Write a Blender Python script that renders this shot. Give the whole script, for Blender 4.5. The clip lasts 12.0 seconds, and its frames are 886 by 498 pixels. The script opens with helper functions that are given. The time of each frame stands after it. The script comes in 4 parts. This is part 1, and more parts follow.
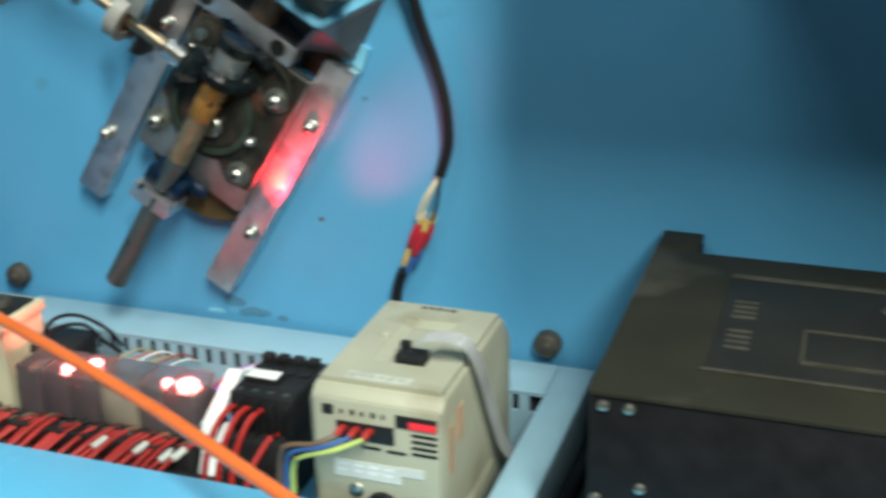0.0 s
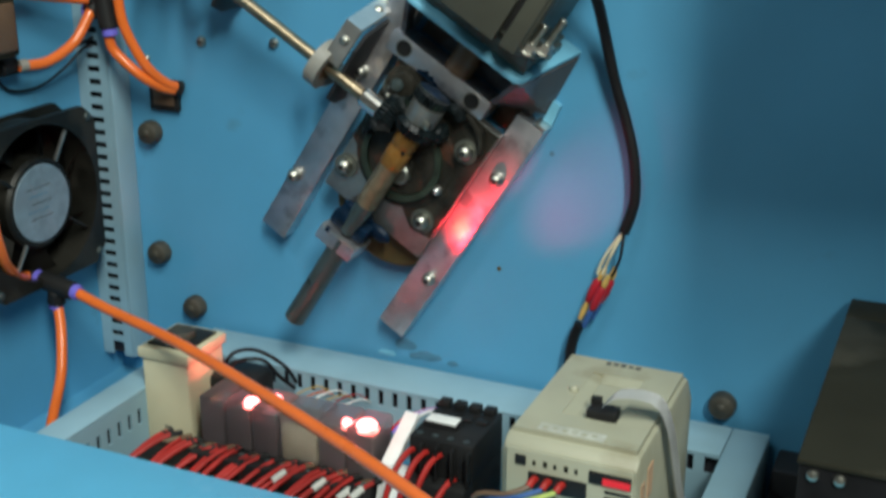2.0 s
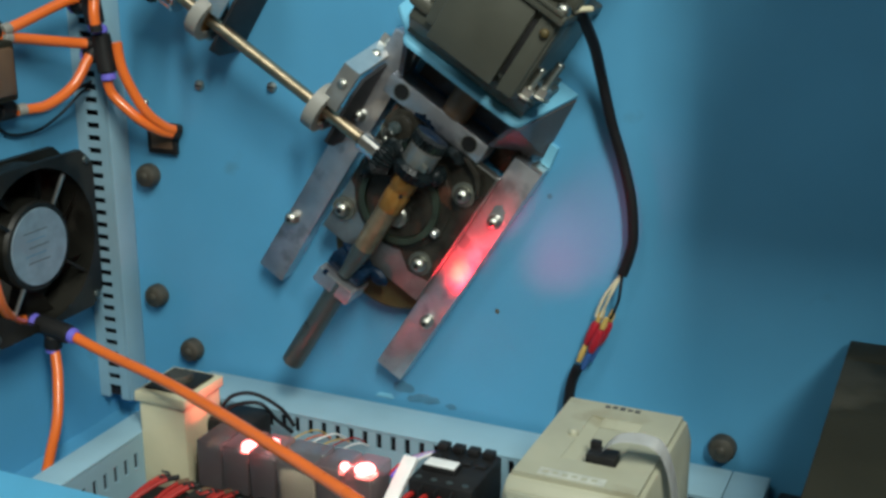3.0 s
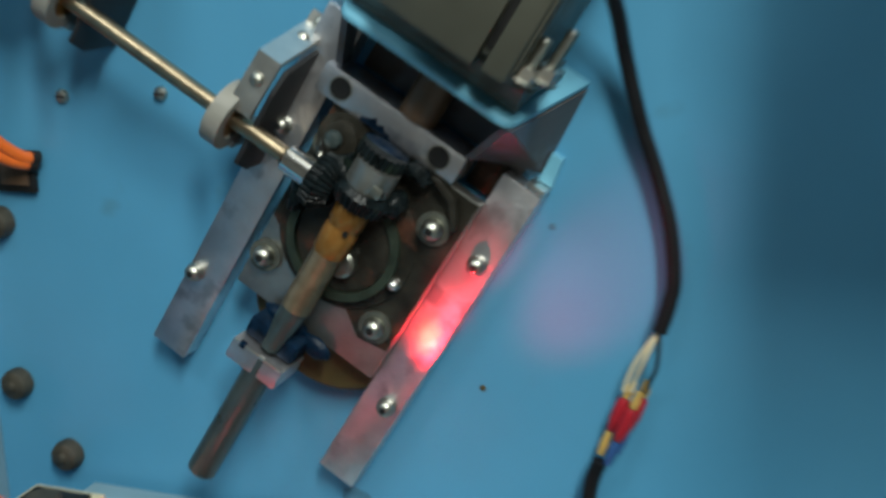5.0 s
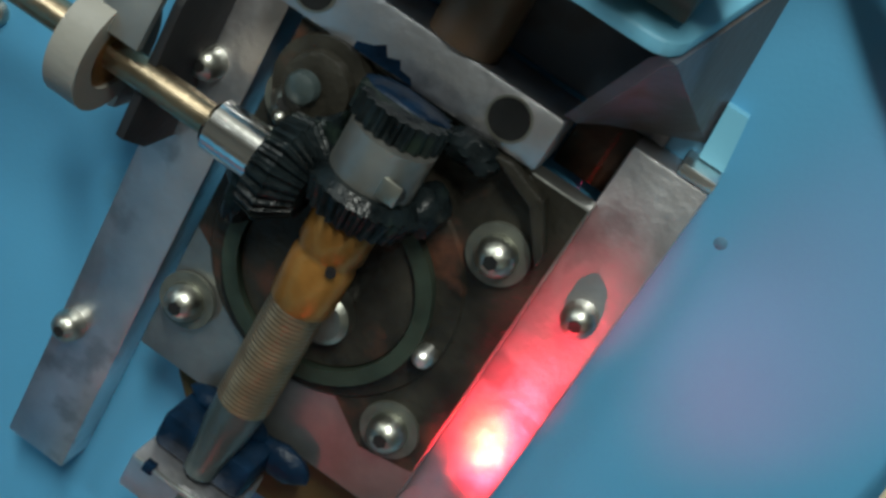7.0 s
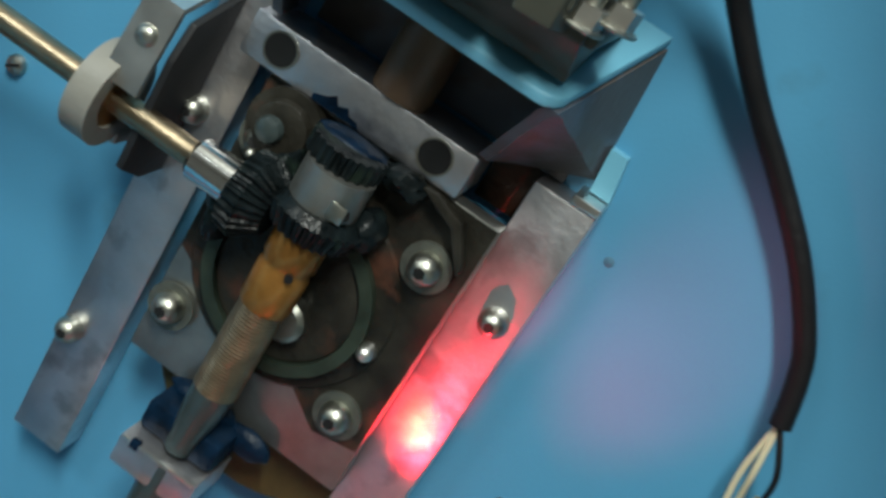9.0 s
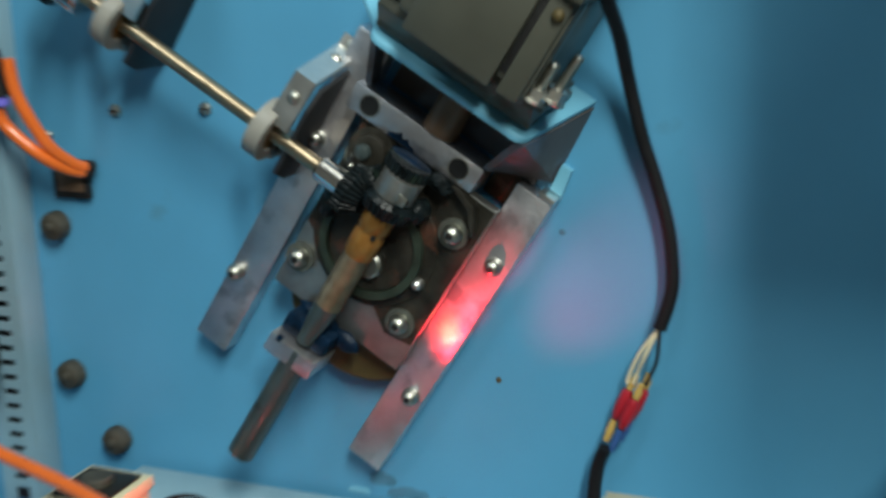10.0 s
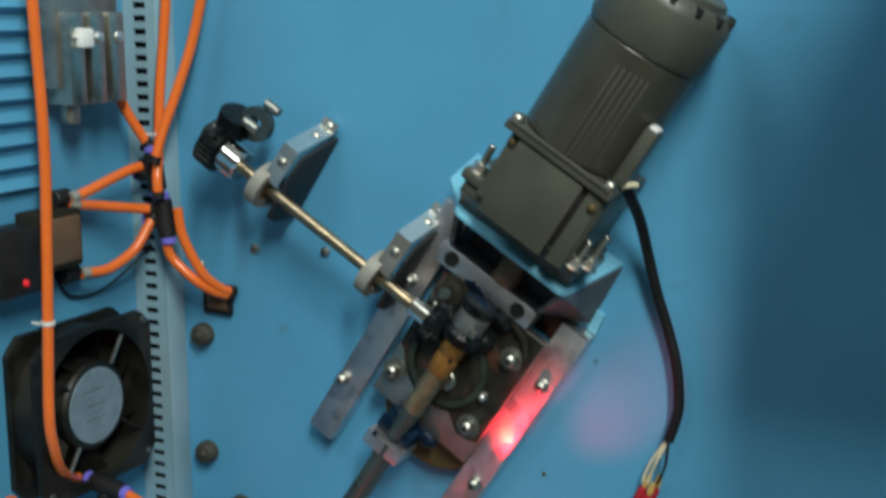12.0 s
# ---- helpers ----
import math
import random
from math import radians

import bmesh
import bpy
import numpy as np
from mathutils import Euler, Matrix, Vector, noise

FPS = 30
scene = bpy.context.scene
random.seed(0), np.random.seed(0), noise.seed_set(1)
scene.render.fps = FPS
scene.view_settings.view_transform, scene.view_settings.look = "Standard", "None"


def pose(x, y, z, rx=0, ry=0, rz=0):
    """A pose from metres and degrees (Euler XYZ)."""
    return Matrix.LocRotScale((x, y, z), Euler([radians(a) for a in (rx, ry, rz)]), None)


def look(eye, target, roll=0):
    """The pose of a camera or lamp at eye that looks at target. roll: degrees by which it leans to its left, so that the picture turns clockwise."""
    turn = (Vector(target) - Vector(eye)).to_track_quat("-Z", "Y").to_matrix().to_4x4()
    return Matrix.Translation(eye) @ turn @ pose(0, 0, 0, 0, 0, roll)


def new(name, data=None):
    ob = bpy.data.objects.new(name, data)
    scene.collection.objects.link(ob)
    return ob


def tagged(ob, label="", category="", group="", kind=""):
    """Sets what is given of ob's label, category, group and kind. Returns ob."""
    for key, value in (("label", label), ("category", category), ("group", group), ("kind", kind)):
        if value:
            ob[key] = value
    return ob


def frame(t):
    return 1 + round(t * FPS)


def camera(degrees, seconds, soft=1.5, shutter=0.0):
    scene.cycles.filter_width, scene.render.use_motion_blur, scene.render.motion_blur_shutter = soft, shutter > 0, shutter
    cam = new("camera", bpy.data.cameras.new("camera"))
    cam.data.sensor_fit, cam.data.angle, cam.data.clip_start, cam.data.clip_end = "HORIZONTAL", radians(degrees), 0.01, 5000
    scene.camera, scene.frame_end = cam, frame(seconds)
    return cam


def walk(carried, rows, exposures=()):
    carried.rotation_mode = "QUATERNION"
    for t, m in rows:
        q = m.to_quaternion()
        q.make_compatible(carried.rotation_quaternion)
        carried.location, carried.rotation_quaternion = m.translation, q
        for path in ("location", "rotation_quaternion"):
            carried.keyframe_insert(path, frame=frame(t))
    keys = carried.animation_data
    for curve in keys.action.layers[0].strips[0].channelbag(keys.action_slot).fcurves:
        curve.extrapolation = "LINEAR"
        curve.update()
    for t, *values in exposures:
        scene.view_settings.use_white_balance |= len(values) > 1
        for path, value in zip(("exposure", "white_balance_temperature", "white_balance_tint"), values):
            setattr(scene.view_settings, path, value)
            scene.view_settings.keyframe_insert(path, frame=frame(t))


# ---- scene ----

Z0 = 0.95          # height of the plan's origin above the room floor, metres
MM = 0.001
cam = camera(40.0, 12.0, soft=3.0, shutter=0.7)
PATH = [
    (0.0, (0.5731, -0.6585, 0.1987), (0.4207, -0.2186, 0.0163), -0.95),
    (0.5, (0.5395, -0.6775, 0.2027), (0.3698, -0.2432, 0.0223), 0.28),
    (1.0, (0.5326, -0.6821, 0.2024), (0.3455, -0.2551, 0.0217), 0.36),
    (1.5, (0.5275, -0.6868, 0.2042), (0.3395, -0.2600, 0.0238), 0.48),
    (2.0, (0.5268, -0.6850, 0.2093), (0.3365, -0.2537, 0.0427), 0.26),
    (2.5, (0.5261, -0.6849, 0.2115), (0.3343, -0.2498, 0.0568), 0.14),
    (4.5, (0.5143, -0.6451, 0.1989), (0.3353, -0.2015, 0.0534), -0.75),
    (5.0, (0.4298, -0.5040, 0.1492), (0.2642, -0.0509, 0.0177), -1.14),
    (5.5, (0.3979, -0.4206, 0.1284), (0.2300, 0.0317, -0.0027), -1.44),
    (6.0, (0.3856, -0.3898, 0.1288), (0.2202, 0.0597, -0.0145), -1.59),
    (6.5, (0.3321, -0.3308, 0.1093), (0.1903, 0.1279, -0.0301), -1.13),
    (7.0, (0.3262, -0.2766, 0.1054), (0.1672, 0.1720, -0.0478), -2.26),
    (7.5, (0.3212, -0.2792, 0.1026), (0.1781, 0.1767, -0.0446), -1.62),
    (9.5, (0.3918, -0.4049, 0.1254), (0.2288, 0.0501, -0.0029), -1.12),
    (10.0, (0.4512, -0.5489, 0.1628), (0.2744, -0.0997, 0.0326), -1.25),
    (10.5, (0.5373, -0.6933, 0.2246), (0.3439, -0.2550, 0.0814), -1.61),
    (11.0, (0.5453, -0.7076, 0.2330), (0.3436, -0.2708, 0.0970), -1.63),
    (11.5, (0.5415, -0.6950, 0.2255), (0.3296, -0.2576, 0.1083), -0.97),
    (12.0, (0.5226, -0.7016, 0.2331), (0.3132, -0.2581, 0.1359), 0.14),
]
LIFT = Vector((0, 0, Z0))
walk(cam, [(t, look(Vector(e) + LIFT, Vector(g) + LIFT, r)) for t, e, g, r in PATH], exposures=[(0.0, 0.58), (0.5, 0.40), (1.0, 0.24), (1.5, 0.08), (2.5, 0.03), (4.5, -0.04), (5.5, 0.02), (7.5, -0.08), (9.5, 0.09), (10.5, 0.02), (12.0, -0.05)])

# ---- light ----
world = bpy.data.worlds.new("world")
scene.world = world
world.use_nodes = True
world.node_tree.nodes["Background"].inputs[0].default_value = (0.75, 0.85, 1.0, 1)
world.node_tree.nodes["Background"].inputs[1].default_value = 0.02


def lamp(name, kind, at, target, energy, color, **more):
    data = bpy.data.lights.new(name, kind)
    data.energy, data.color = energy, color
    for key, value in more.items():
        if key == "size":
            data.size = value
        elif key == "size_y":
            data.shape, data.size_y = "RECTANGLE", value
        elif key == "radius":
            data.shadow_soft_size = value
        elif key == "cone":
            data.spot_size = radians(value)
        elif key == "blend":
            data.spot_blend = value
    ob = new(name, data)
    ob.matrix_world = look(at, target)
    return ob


# Unseen lamps: key placed from the shadow direction, overhead one added as fill.
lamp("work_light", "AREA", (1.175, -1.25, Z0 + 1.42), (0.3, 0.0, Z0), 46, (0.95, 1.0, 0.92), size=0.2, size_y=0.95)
lamp("overhead_fill", "AREA", (-0.15, -1.35, 2.72), (-0.05, -1.0, 0), 12.5, (0.90, 1.0, 0.98), size=0.8, size_y=0.3)


# ---- materials ----
def material(name, color, rough=0.5, metal=0.0, vary=0.15, scale=60.0, bump=0.1, bump_scale=400.0, coat=0.0, stains=None, stain_scale=12.0, stain_at=0.62, spec=0.5):
    """A surface with slow colour variation, fine grain in the relief and, if asked, stains of another colour."""
    mat = bpy.data.materials.new(name)
    mat.use_nodes = True
    nt = mat.node_tree
    bsdf = nt.nodes["Principled BSDF"]
    geo = nt.nodes.new("ShaderNodeTexCoord")
    n1 = nt.nodes.new("ShaderNodeTexNoise")
    n1.inputs["Scale"].default_value, n1.inputs["Detail"].default_value = scale, 5
    nt.links.new(geo.outputs["Object"], n1.inputs["Vector"])
    ramp = nt.nodes.new("ShaderNodeValToRGB")
    ramp.color_ramp.elements[0].position, ramp.color_ramp.elements[1].position = 0.3, 0.7
    ramp.color_ramp.elements[0].color = (*[c * (1 - vary) for c in color], 1)
    ramp.color_ramp.elements[1].color = (*[min(1, c * (1 + vary)) for c in color], 1)
    nt.links.new(n1.outputs["Fac"], ramp.inputs["Fac"])
    out = ramp.outputs["Color"]
    if stains:
        n3 = nt.nodes.new("ShaderNodeTexNoise")
        n3.inputs["Scale"].default_value, n3.inputs["Detail"].default_value = stain_scale, 8
        nt.links.new(geo.outputs["Object"], n3.inputs["Vector"])
        r3 = nt.nodes.new("ShaderNodeValToRGB")
        r3.color_ramp.elements[0].position, r3.color_ramp.elements[1].position = stain_at, stain_at + 0.1
        mix = nt.nodes.new("ShaderNodeMix")
        mix.data_type = "RGBA"
        mix.inputs["B"].default_value = (*stains, 1)
        nt.links.new(n3.outputs["Fac"], r3.inputs["Fac"])
        nt.links.new(r3.outputs["Color"], mix.inputs["Factor"])
        nt.links.new(out, mix.inputs["A"])
        out = mix.outputs["Result"]
    nt.links.new(out, bsdf.inputs["Base Color"])
    n2 = nt.nodes.new("ShaderNodeTexNoise")
    n2.inputs["Scale"].default_value, n2.inputs["Detail"].default_value = bump_scale, 3
    nt.links.new(geo.outputs["Object"], n2.inputs["Vector"])
    b = nt.nodes.new("ShaderNodeBump")
    b.inputs["Strength"].default_value, b.inputs["Distance"].default_value = bump, 0.002
    nt.links.new(n2.outputs["Fac"], b.inputs["Height"])
    nt.links.new(b.outputs["Normal"], bsdf.inputs["Normal"])
    mr = nt.nodes.new("ShaderNodeMapRange")
    mr.inputs["To Min"].default_value, mr.inputs["To Max"].default_value = max(0.03, rough - 0.08), min(1, rough + 0.08)
    nt.links.new(n1.outputs["Fac"], mr.inputs["Value"])
    nt.links.new(mr.outputs["Result"], bsdf.inputs["Roughness"])
    bsdf.inputs["Metallic"].default_value = metal
    bsdf.inputs["Coat Weight"].default_value = coat
    bsdf.inputs["Specular IOR Level"].default_value = spec
    return mat


def glowing(name, color, strength):
    mat = bpy.data.materials.new(name)
    mat.use_nodes = True
    b = mat.node_tree.nodes["Principled BSDF"]
    b.inputs["Base Color"].default_value = (*color, 1)
    b.inputs["Emission Color"].default_value = (*color, 1)
    b.inputs["Emission Strength"].default_value = strength
    return mat


def clear(name, color, rough, amount):
    mat = material(name, color, rough, vary=0.1, bump=0.02)
    mat.node_tree.nodes["Principled BSDF"].inputs["Transmission Weight"].default_value = amount
    return mat


BLUE = material("blue_paint", (0.079, 0.298, 0.487), 0.42, vary=0.08, scale=7, bump=0.05, bump_scale=700, stains=(0.075, 0.245, 0.37), stain_scale=24, stain_at=0.66)
PALE = material("pale_blue_paint", (0.15, 0.42, 0.57), 0.45, vary=0.06, scale=14, bump=0.05, bump_scale=600)
BEAM = material("beam_blue_paint", (0.11, 0.43, 0.65), 0.56, vary=0.08, scale=12, bump=0.05, bump_scale=600, stains=(0.2, 0.5, 0.7), stain_scale=20, stain_at=0.66)
DUCT = material("duct_pvc", (0.24, 0.385, 0.455), 0.5, vary=0.09, scale=20, bump=0.03)
# Near-black sheet colour that stands for the shade within the ducts.
SLOT_SHADE = material("duct_slot_shade", (0.012, 0.012, 0.018), 0.8)
STEEL = material("ground_steel", (0.66, 0.65, 0.67), 0.42, 1.0, vary=0.2, scale=45, bump=0.16, bump_scale=260, stains=(0.45, 0.45, 0.47), stain_scale=60, stain_at=0.55)
BRIGHT = material("bright_zinc", (0.80, 0.79, 0.75), 0.34, 1.0, vary=0.1, scale=90, bump=0.05)
CHROME = material("polished_chrome", (0.84, 0.83, 0.80), 0.16, 1.0, vary=0.08, scale=90, bump=0.04)
BOLT = material("bolt_zinc", (0.42, 0.42, 0.37), 0.36, 1.0, vary=0.15, scale=200, bump=0.1)
DULL = material("dull_washer_steel", (0.16, 0.165, 0.14), 0.45, 0.7, vary=0.25, scale=150, bump=0.1)
ROD = material("bronzed_rod", (0.42, 0.33, 0.22), 0.34, 1.0, vary=0.15, scale=120, bump=0.1, bump_scale=500)
THREAD = material("worn_bronze_thread", (0.30, 0.23, 0.15), 0.36, 0.9, vary=0.25, scale=120, bump=0.1)
BRASS = material("oily_brass", (0.33, 0.15, 0.035), 0.32, 0.6, vary=0.3, scale=100, bump=0.1)
SHAFT = material("dark_steel_shaft", (0.042, 0.058, 0.058), 0.3, 0.2, spec=0.7, vary=0.2, scale=80, bump=0.1)
GREASE = material("greasy_gear_steel", (0.006, 0.009, 0.010), 0.3, 0.0, vary=0.6, spec=0.2, scale=180, bump=0.5, bump_scale=260, stains=(0.012, 0.02, 0.015), stain_scale=90, stain_at=0.55)
BLUEING = material("layout_blue", (0.002, 0.011, 0.027), 0.4, 0.0, vary=0.6, spec=0.15, scale=150, bump=0.2)
OILED = material("oiled_dark_plate", (0.023, 0.021, 0.016), 0.36, 0.0, vary=0.6, spec=0.3, scale=70, bump=0.25, stains=(0.075, 0.032, 0.02), stain_scale=50, stain_at=0.55)
PLATE = material("worn_plate_steel", (0.30, 0.30, 0.28), 0.42, 0.9, vary=0.3, scale=60, bump=0.1)
RINGM = material("green_grey_ring", (0.045, 0.062, 0.045), 0.4, 0.5, vary=0.3, scale=100)
MOTOR = material("motor_grey_paint", (0.064, 0.065, 0.05), 0.42, 0.1, vary=0.12, scale=40, bump=0.05)
MOTORB = material("motor_body_paint", (0.046, 0.046, 0.034), 0.3, 0.1, vary=0.12, scale=40, bump=0.05)
BLACK = material("black_plastic", (0.013, 0.013, 0.013), 0.5, vary=0.3, scale=80, spec=0.25)
RUBBER = material("cable_rubber", (0.006, 0.006, 0.007), 0.5, vary=0.3, scale=80, spec=0.3)
OLIVE = material("olive_case", (0.021, 0.0205, 0.014), 0.62, spec=0.12, vary=0.12, scale=25, bump=0.1, bump_scale=500, stains=(0.048, 0.045, 0.033), stain_scale=14, stain_at=0.6)
OLIVED = material("olive_recess", (0.015, 0.015, 0.013), 0.5, spec=0.2, vary=0.15, scale=25)
BEIGE = material("inverter_beige", (0.345, 0.34, 0.25), 0.5, vary=0.1, scale=30, bump=0.06, bump_scale=900, stains=(0.29, 0.275, 0.19), stain_scale=26, stain_at=0.58)
CREAM = material("timer_cream", (0.60, 0.54, 0.36), 0.5, vary=0.05, scale=30, bump=0.04)
KNOB = material("knob_grey", (0.043, 0.039, 0.028), 0.55, vary=0.3, scale=150, bump=0.2)
ORANGE = material("orange_tube", (0.74, 0.145, 0.02), 0.3, vary=0.06, scale=40, bump=0.03, coat=0.3)
RED = material("red_wire", (0.34, 0.018, 0.014), 0.5, spec=0.3, vary=0.2, scale=60)
REDCAP = material("red_cap", (0.33, 0.012, 0.022), 0.35, vary=0.15, scale=60)
YELLOW = material("yellow_wire", (0.50, 0.33, 0.09), 0.4, vary=0.15, scale=60)
LIME = material("lime_wire", (0.40, 0.48, 0.12), 0.4, vary=0.15, scale=60)
BROWNW = material("brown_wire", (0.12, 0.07, 0.04), 0.4, vary=0.15, scale=60)
BLUEW = material("blue_wire", (0.03, 0.09, 0.26), 0.4, vary=0.15, scale=60)
PURPLE = material("collet_blue", (0.16, 0.14, 0.6), 0.35, vary=0.1, scale=60)
WHITE = material("white_plastic", (0.8, 0.8, 0.77), 0.45, vary=0.05, scale=60)
RIBBON = material("grey_ribbon", (0.66, 0.66, 0.65), 0.5, vary=0.08, scale=90)
LABEL = material("paper_label", (0.56, 0.57, 0.52), 0.5, vary=0.12, scale=60)
FANLBL = material("fan_label", (0.16, 0.225, 0.27), 0.38, vary=0.2, scale=90, stains=(0.15, 0.20, 0.24), stain_scale=45, stain_at=0.55)
FANB = material("fan_black", (0.010, 0.010, 0.008), 0.45, spec=0.25, vary=0.4, scale=50, stains=(0.022, 0.021, 0.017), stain_scale=25, stain_at=0.52)
BRASSD = material("dull_brass", (0.085, 0.062, 0.02), 0.55, 0.3, vary=0.3, scale=80)
RINGW = material("yellowed_plastic", (0.25, 0.24, 0.21), 0.45, vary=0.08, scale=60)
CHIP = material("paint_chip_primer", (0.055, 0.17, 0.26), 0.6)
SMEAR = material("oily_grime", (0.06, 0.19, 0.29), 0.5, vary=0.2, scale=90)
TUBE_GLEAM = material("tube_reflection", (0.52, 0.32, 0.19), 0.5, vary=0.2, scale=90)
# Bracket colour with the shade below the motor put into it.
GUSSET = material("shaded_bracket_paint", (0.105, 0.12, 0.15), 0.45, vary=0.2, scale=40, stains=(0.075, 0.065, 0.06), stain_scale=30, stain_at=0.5)
DUSTY = material("dusty_strip", (0.43, 0.44, 0.38), 0.55, vary=0.2, scale=120)
# Black that shades the bracket webs and darkens the tray-end gap.
DARKENED = material("darkened_surface", (0.012, 0.013, 0.015), 0.6, vary=0.3, scale=20)
INK = material("print_ink", (0.05, 0.05, 0.05), 0.5)
RELAY = clear("relay_case", (0.66, 0.60, 0.60), 0.34, 0.90)
RELAY.node_tree.nodes["Principled BSDF"].inputs["IOR"].default_value = 1.10
COIL = material("relay_coil", (0.05, 0.018, 0.02), 0.5, vary=0.4, scale=120)
LED = glowing("red_led", (1.0, 0.17, 0.16), 13.0)
DISPLAY = glowing("red_display", (0.7, 0.02, 0.03), 0.22)
FLOORM = material("workshop_floor", (0.30, 0.26, 0.21), 0.7, vary=0.2, scale=3, bump=0.2, bump_scale=60)
ROOM = material("workshop_wall", (0.45, 0.45, 0.44), 0.8, vary=0.06, scale=3, bump=0.1, bump_scale=60)


# ---- mesh helpers: sizes in millimetres ----
def mesh_object(name, bm, mat, smooth=False):
    bmesh.ops.recalc_face_normals(bm, faces=bm.faces[:])
    data = bpy.data.meshes.new(name)
    bm.to_mesh(data)
    bm.free()
    data.transform(Matrix.Scale(MM, 4))
    for p in data.polygons:
        p.use_smooth = smooth
    if smooth:
        data.set_sharp_from_angle(angle=radians(35))
    data.materials.append(mat)
    return new(name, data)


def part(name, bm, mat, parent, label="", smooth=True):
    ob = mesh_object(name, bm, mat, smooth)
    ob.parent = parent
    if label:
        tagged(ob, label)
    return ob


def thing(name, m, label, category, group="", kind=""):
    ob = new(name)
    ob.empty_display_size = 0.01
    ob.matrix_world = m
    return tagged(ob, label, category, group, kind)


def solid(name, bm, mat, m, label, category="", group="", kind="", smooth=True):
    ob = mesh_object(name, bm, mat, smooth)
    ob.matrix_world = m
    return tagged(ob, label, category, group, kind)


def box(x0, x1, y0, y1, z0, z1, bevel=0.0, bm=None, seg=2):
    own = bmesh.new()
    bmesh.ops.create_cube(own, size=1)
    for v in own.verts:
        v.co = Vector((x0 + (v.co.x + 0.5) * (x1 - x0), y0 + (v.co.y + 0.5) * (y1 - y0), z0 + (v.co.z + 0.5) * (z1 - z0)))
    if bevel:
        bmesh.ops.bevel(own, geom=own.edges[:], offset=bevel, segments=seg, affect="EDGES", profile=0.5)
    return merged(bm, own)


def merged(bm, own):
    if bm is None:
        return own
    data = bpy.data.meshes.new("tmp")
    own.to_mesh(data)
    own.free()
    bm.from_mesh(data)
    bpy.data.meshes.remove(data)
    return bm


def lathe(a, b, profile, bm=None, seg=28):
    """A body of rings from a to b; profile: (share of the way, radius). Closed at both ends where the radius is not 0."""
    own = bmesh.new()
    a, b = Vector(a), Vector(b)
    d = (b - a).normalized()
    s = d.orthogonal().normalized()
    c = d.cross(s)
    rings = []
    for k, r in profile:
        o = a + (b - a) * k
        rings.append([own.verts.new(o + (s * math.cos(i * math.tau / seg) + c * math.sin(i * math.tau / seg)) * r) for i in range(seg)])
    for p, q in zip(rings, rings[1:]):
        for i in range(seg):
            own.faces.new((p[i], p[(i + 1) % seg], q[(i + 1) % seg], q[i]))
    own.faces.new(rings[0]), own.faces.new(rings[-1])
    return merged(bm, own)


def rod(a, b, r, bm=None, seg=24, ch=0.0):
    n = (Vector(b) - Vector(a)).length
    k = min(0.3, ch / n)
    return lathe(a, b, [(0, r - ch), (k, r), (1 - k, r), (1, r - ch)] if ch else [(0, r), (1, r)], bm, seg)


def ring(a, b, r0, r1, bm=None, seg=32):
    """A tube with wall from r0 to r1."""
    own = bmesh.new()
    a, b = Vector(a), Vector(b)
    d = (b - a).normalized()
    s = d.orthogonal().normalized()
    c = d.cross(s)
    rr = [[own.verts.new(o + (s * math.cos(i * math.tau / seg) + c * math.sin(i * math.tau / seg)) * r) for i in range(seg)] for o, r in ((a, r0), (a, r1), (b, r1), (b, r0))]
    for k in range(4):
        p, q = rr[k], rr[(k + 1) % 4]
        for i in range(seg):
            own.faces.new((p[i], p[(i + 1) % seg], q[(i + 1) % seg], q[i]))
    return merged(bm, own)


def prism(points, a, b, axis, bm=None, bevel=0.0):
    """A flat outline pushed from a to b along an axis; points are the two other coordinates in the order x, y, z."""
    own = bmesh.new()

    def at(p, h):
        q = list(p)
        q.insert(axis, h)
        return own.verts.new(q)

    lo, hi = [at(p, a) for p in points], [at(p, b) for p in points]
    own.faces.new(lo), own.faces.new(hi[::-1])
    for i in range(len(points)):
        j = (i + 1) % len(points)
        own.faces.new((lo[i], lo[j], hi[j], hi[i]))
    if bevel:
        bmesh.ops.recalc_face_normals(own, faces=own.faces[:])
        bmesh.ops.bevel(own, geom=own.edges[:], offset=bevel, segments=2, affect="EDGES", profile=0.5)
    return merged(bm, own)


def smooth_path(points, steps=8):
    pts = [Vector(p) for p in points]
    out = []
    for i in range(len(pts) - 1):
        p0, p1, p2, p3 = pts[max(i - 1, 0)], pts[i], pts[i + 1], pts[min(i + 2, len(pts) - 1)]
        for k in range(steps):
            t = k / steps
            out.append(0.5 * (2 * p1 + (p2 - p0) * t + (2 * p0 - 5 * p1 + 4 * p2 - p3) * t * t + (3 * p1 - p0 - 3 * p2 + p3) * t ** 3))
    return out + [pts[-1]]


def hose(points, r, bm=None, seg=12, steps=8, flat=1.0):
    own = bmesh.new()
    pts = smooth_path(points, steps)
    side = None
    rings = []
    for i, p in enumerate(pts):
        d = (pts[min(i + 1, len(pts) - 1)] - pts[max(i - 1, 0)]).normalized()
        side = d.orthogonal().normalized() if side is None else (side - d * side.dot(d)).normalized()
        c = d.cross(side)
        rings.append([own.verts.new(p + side * math.cos(k * math.tau / seg) * r + c * math.sin(k * math.tau / seg) * r * flat) for k in range(seg)])
    for p, q in zip(rings, rings[1:]):
        for k in range(seg):
            own.faces.new((p[k], p[(k + 1) % seg], q[(k + 1) % seg], q[k]))
    own.faces.new(rings[0]), own.faces.new(rings[-1])
    return merged(bm, own)


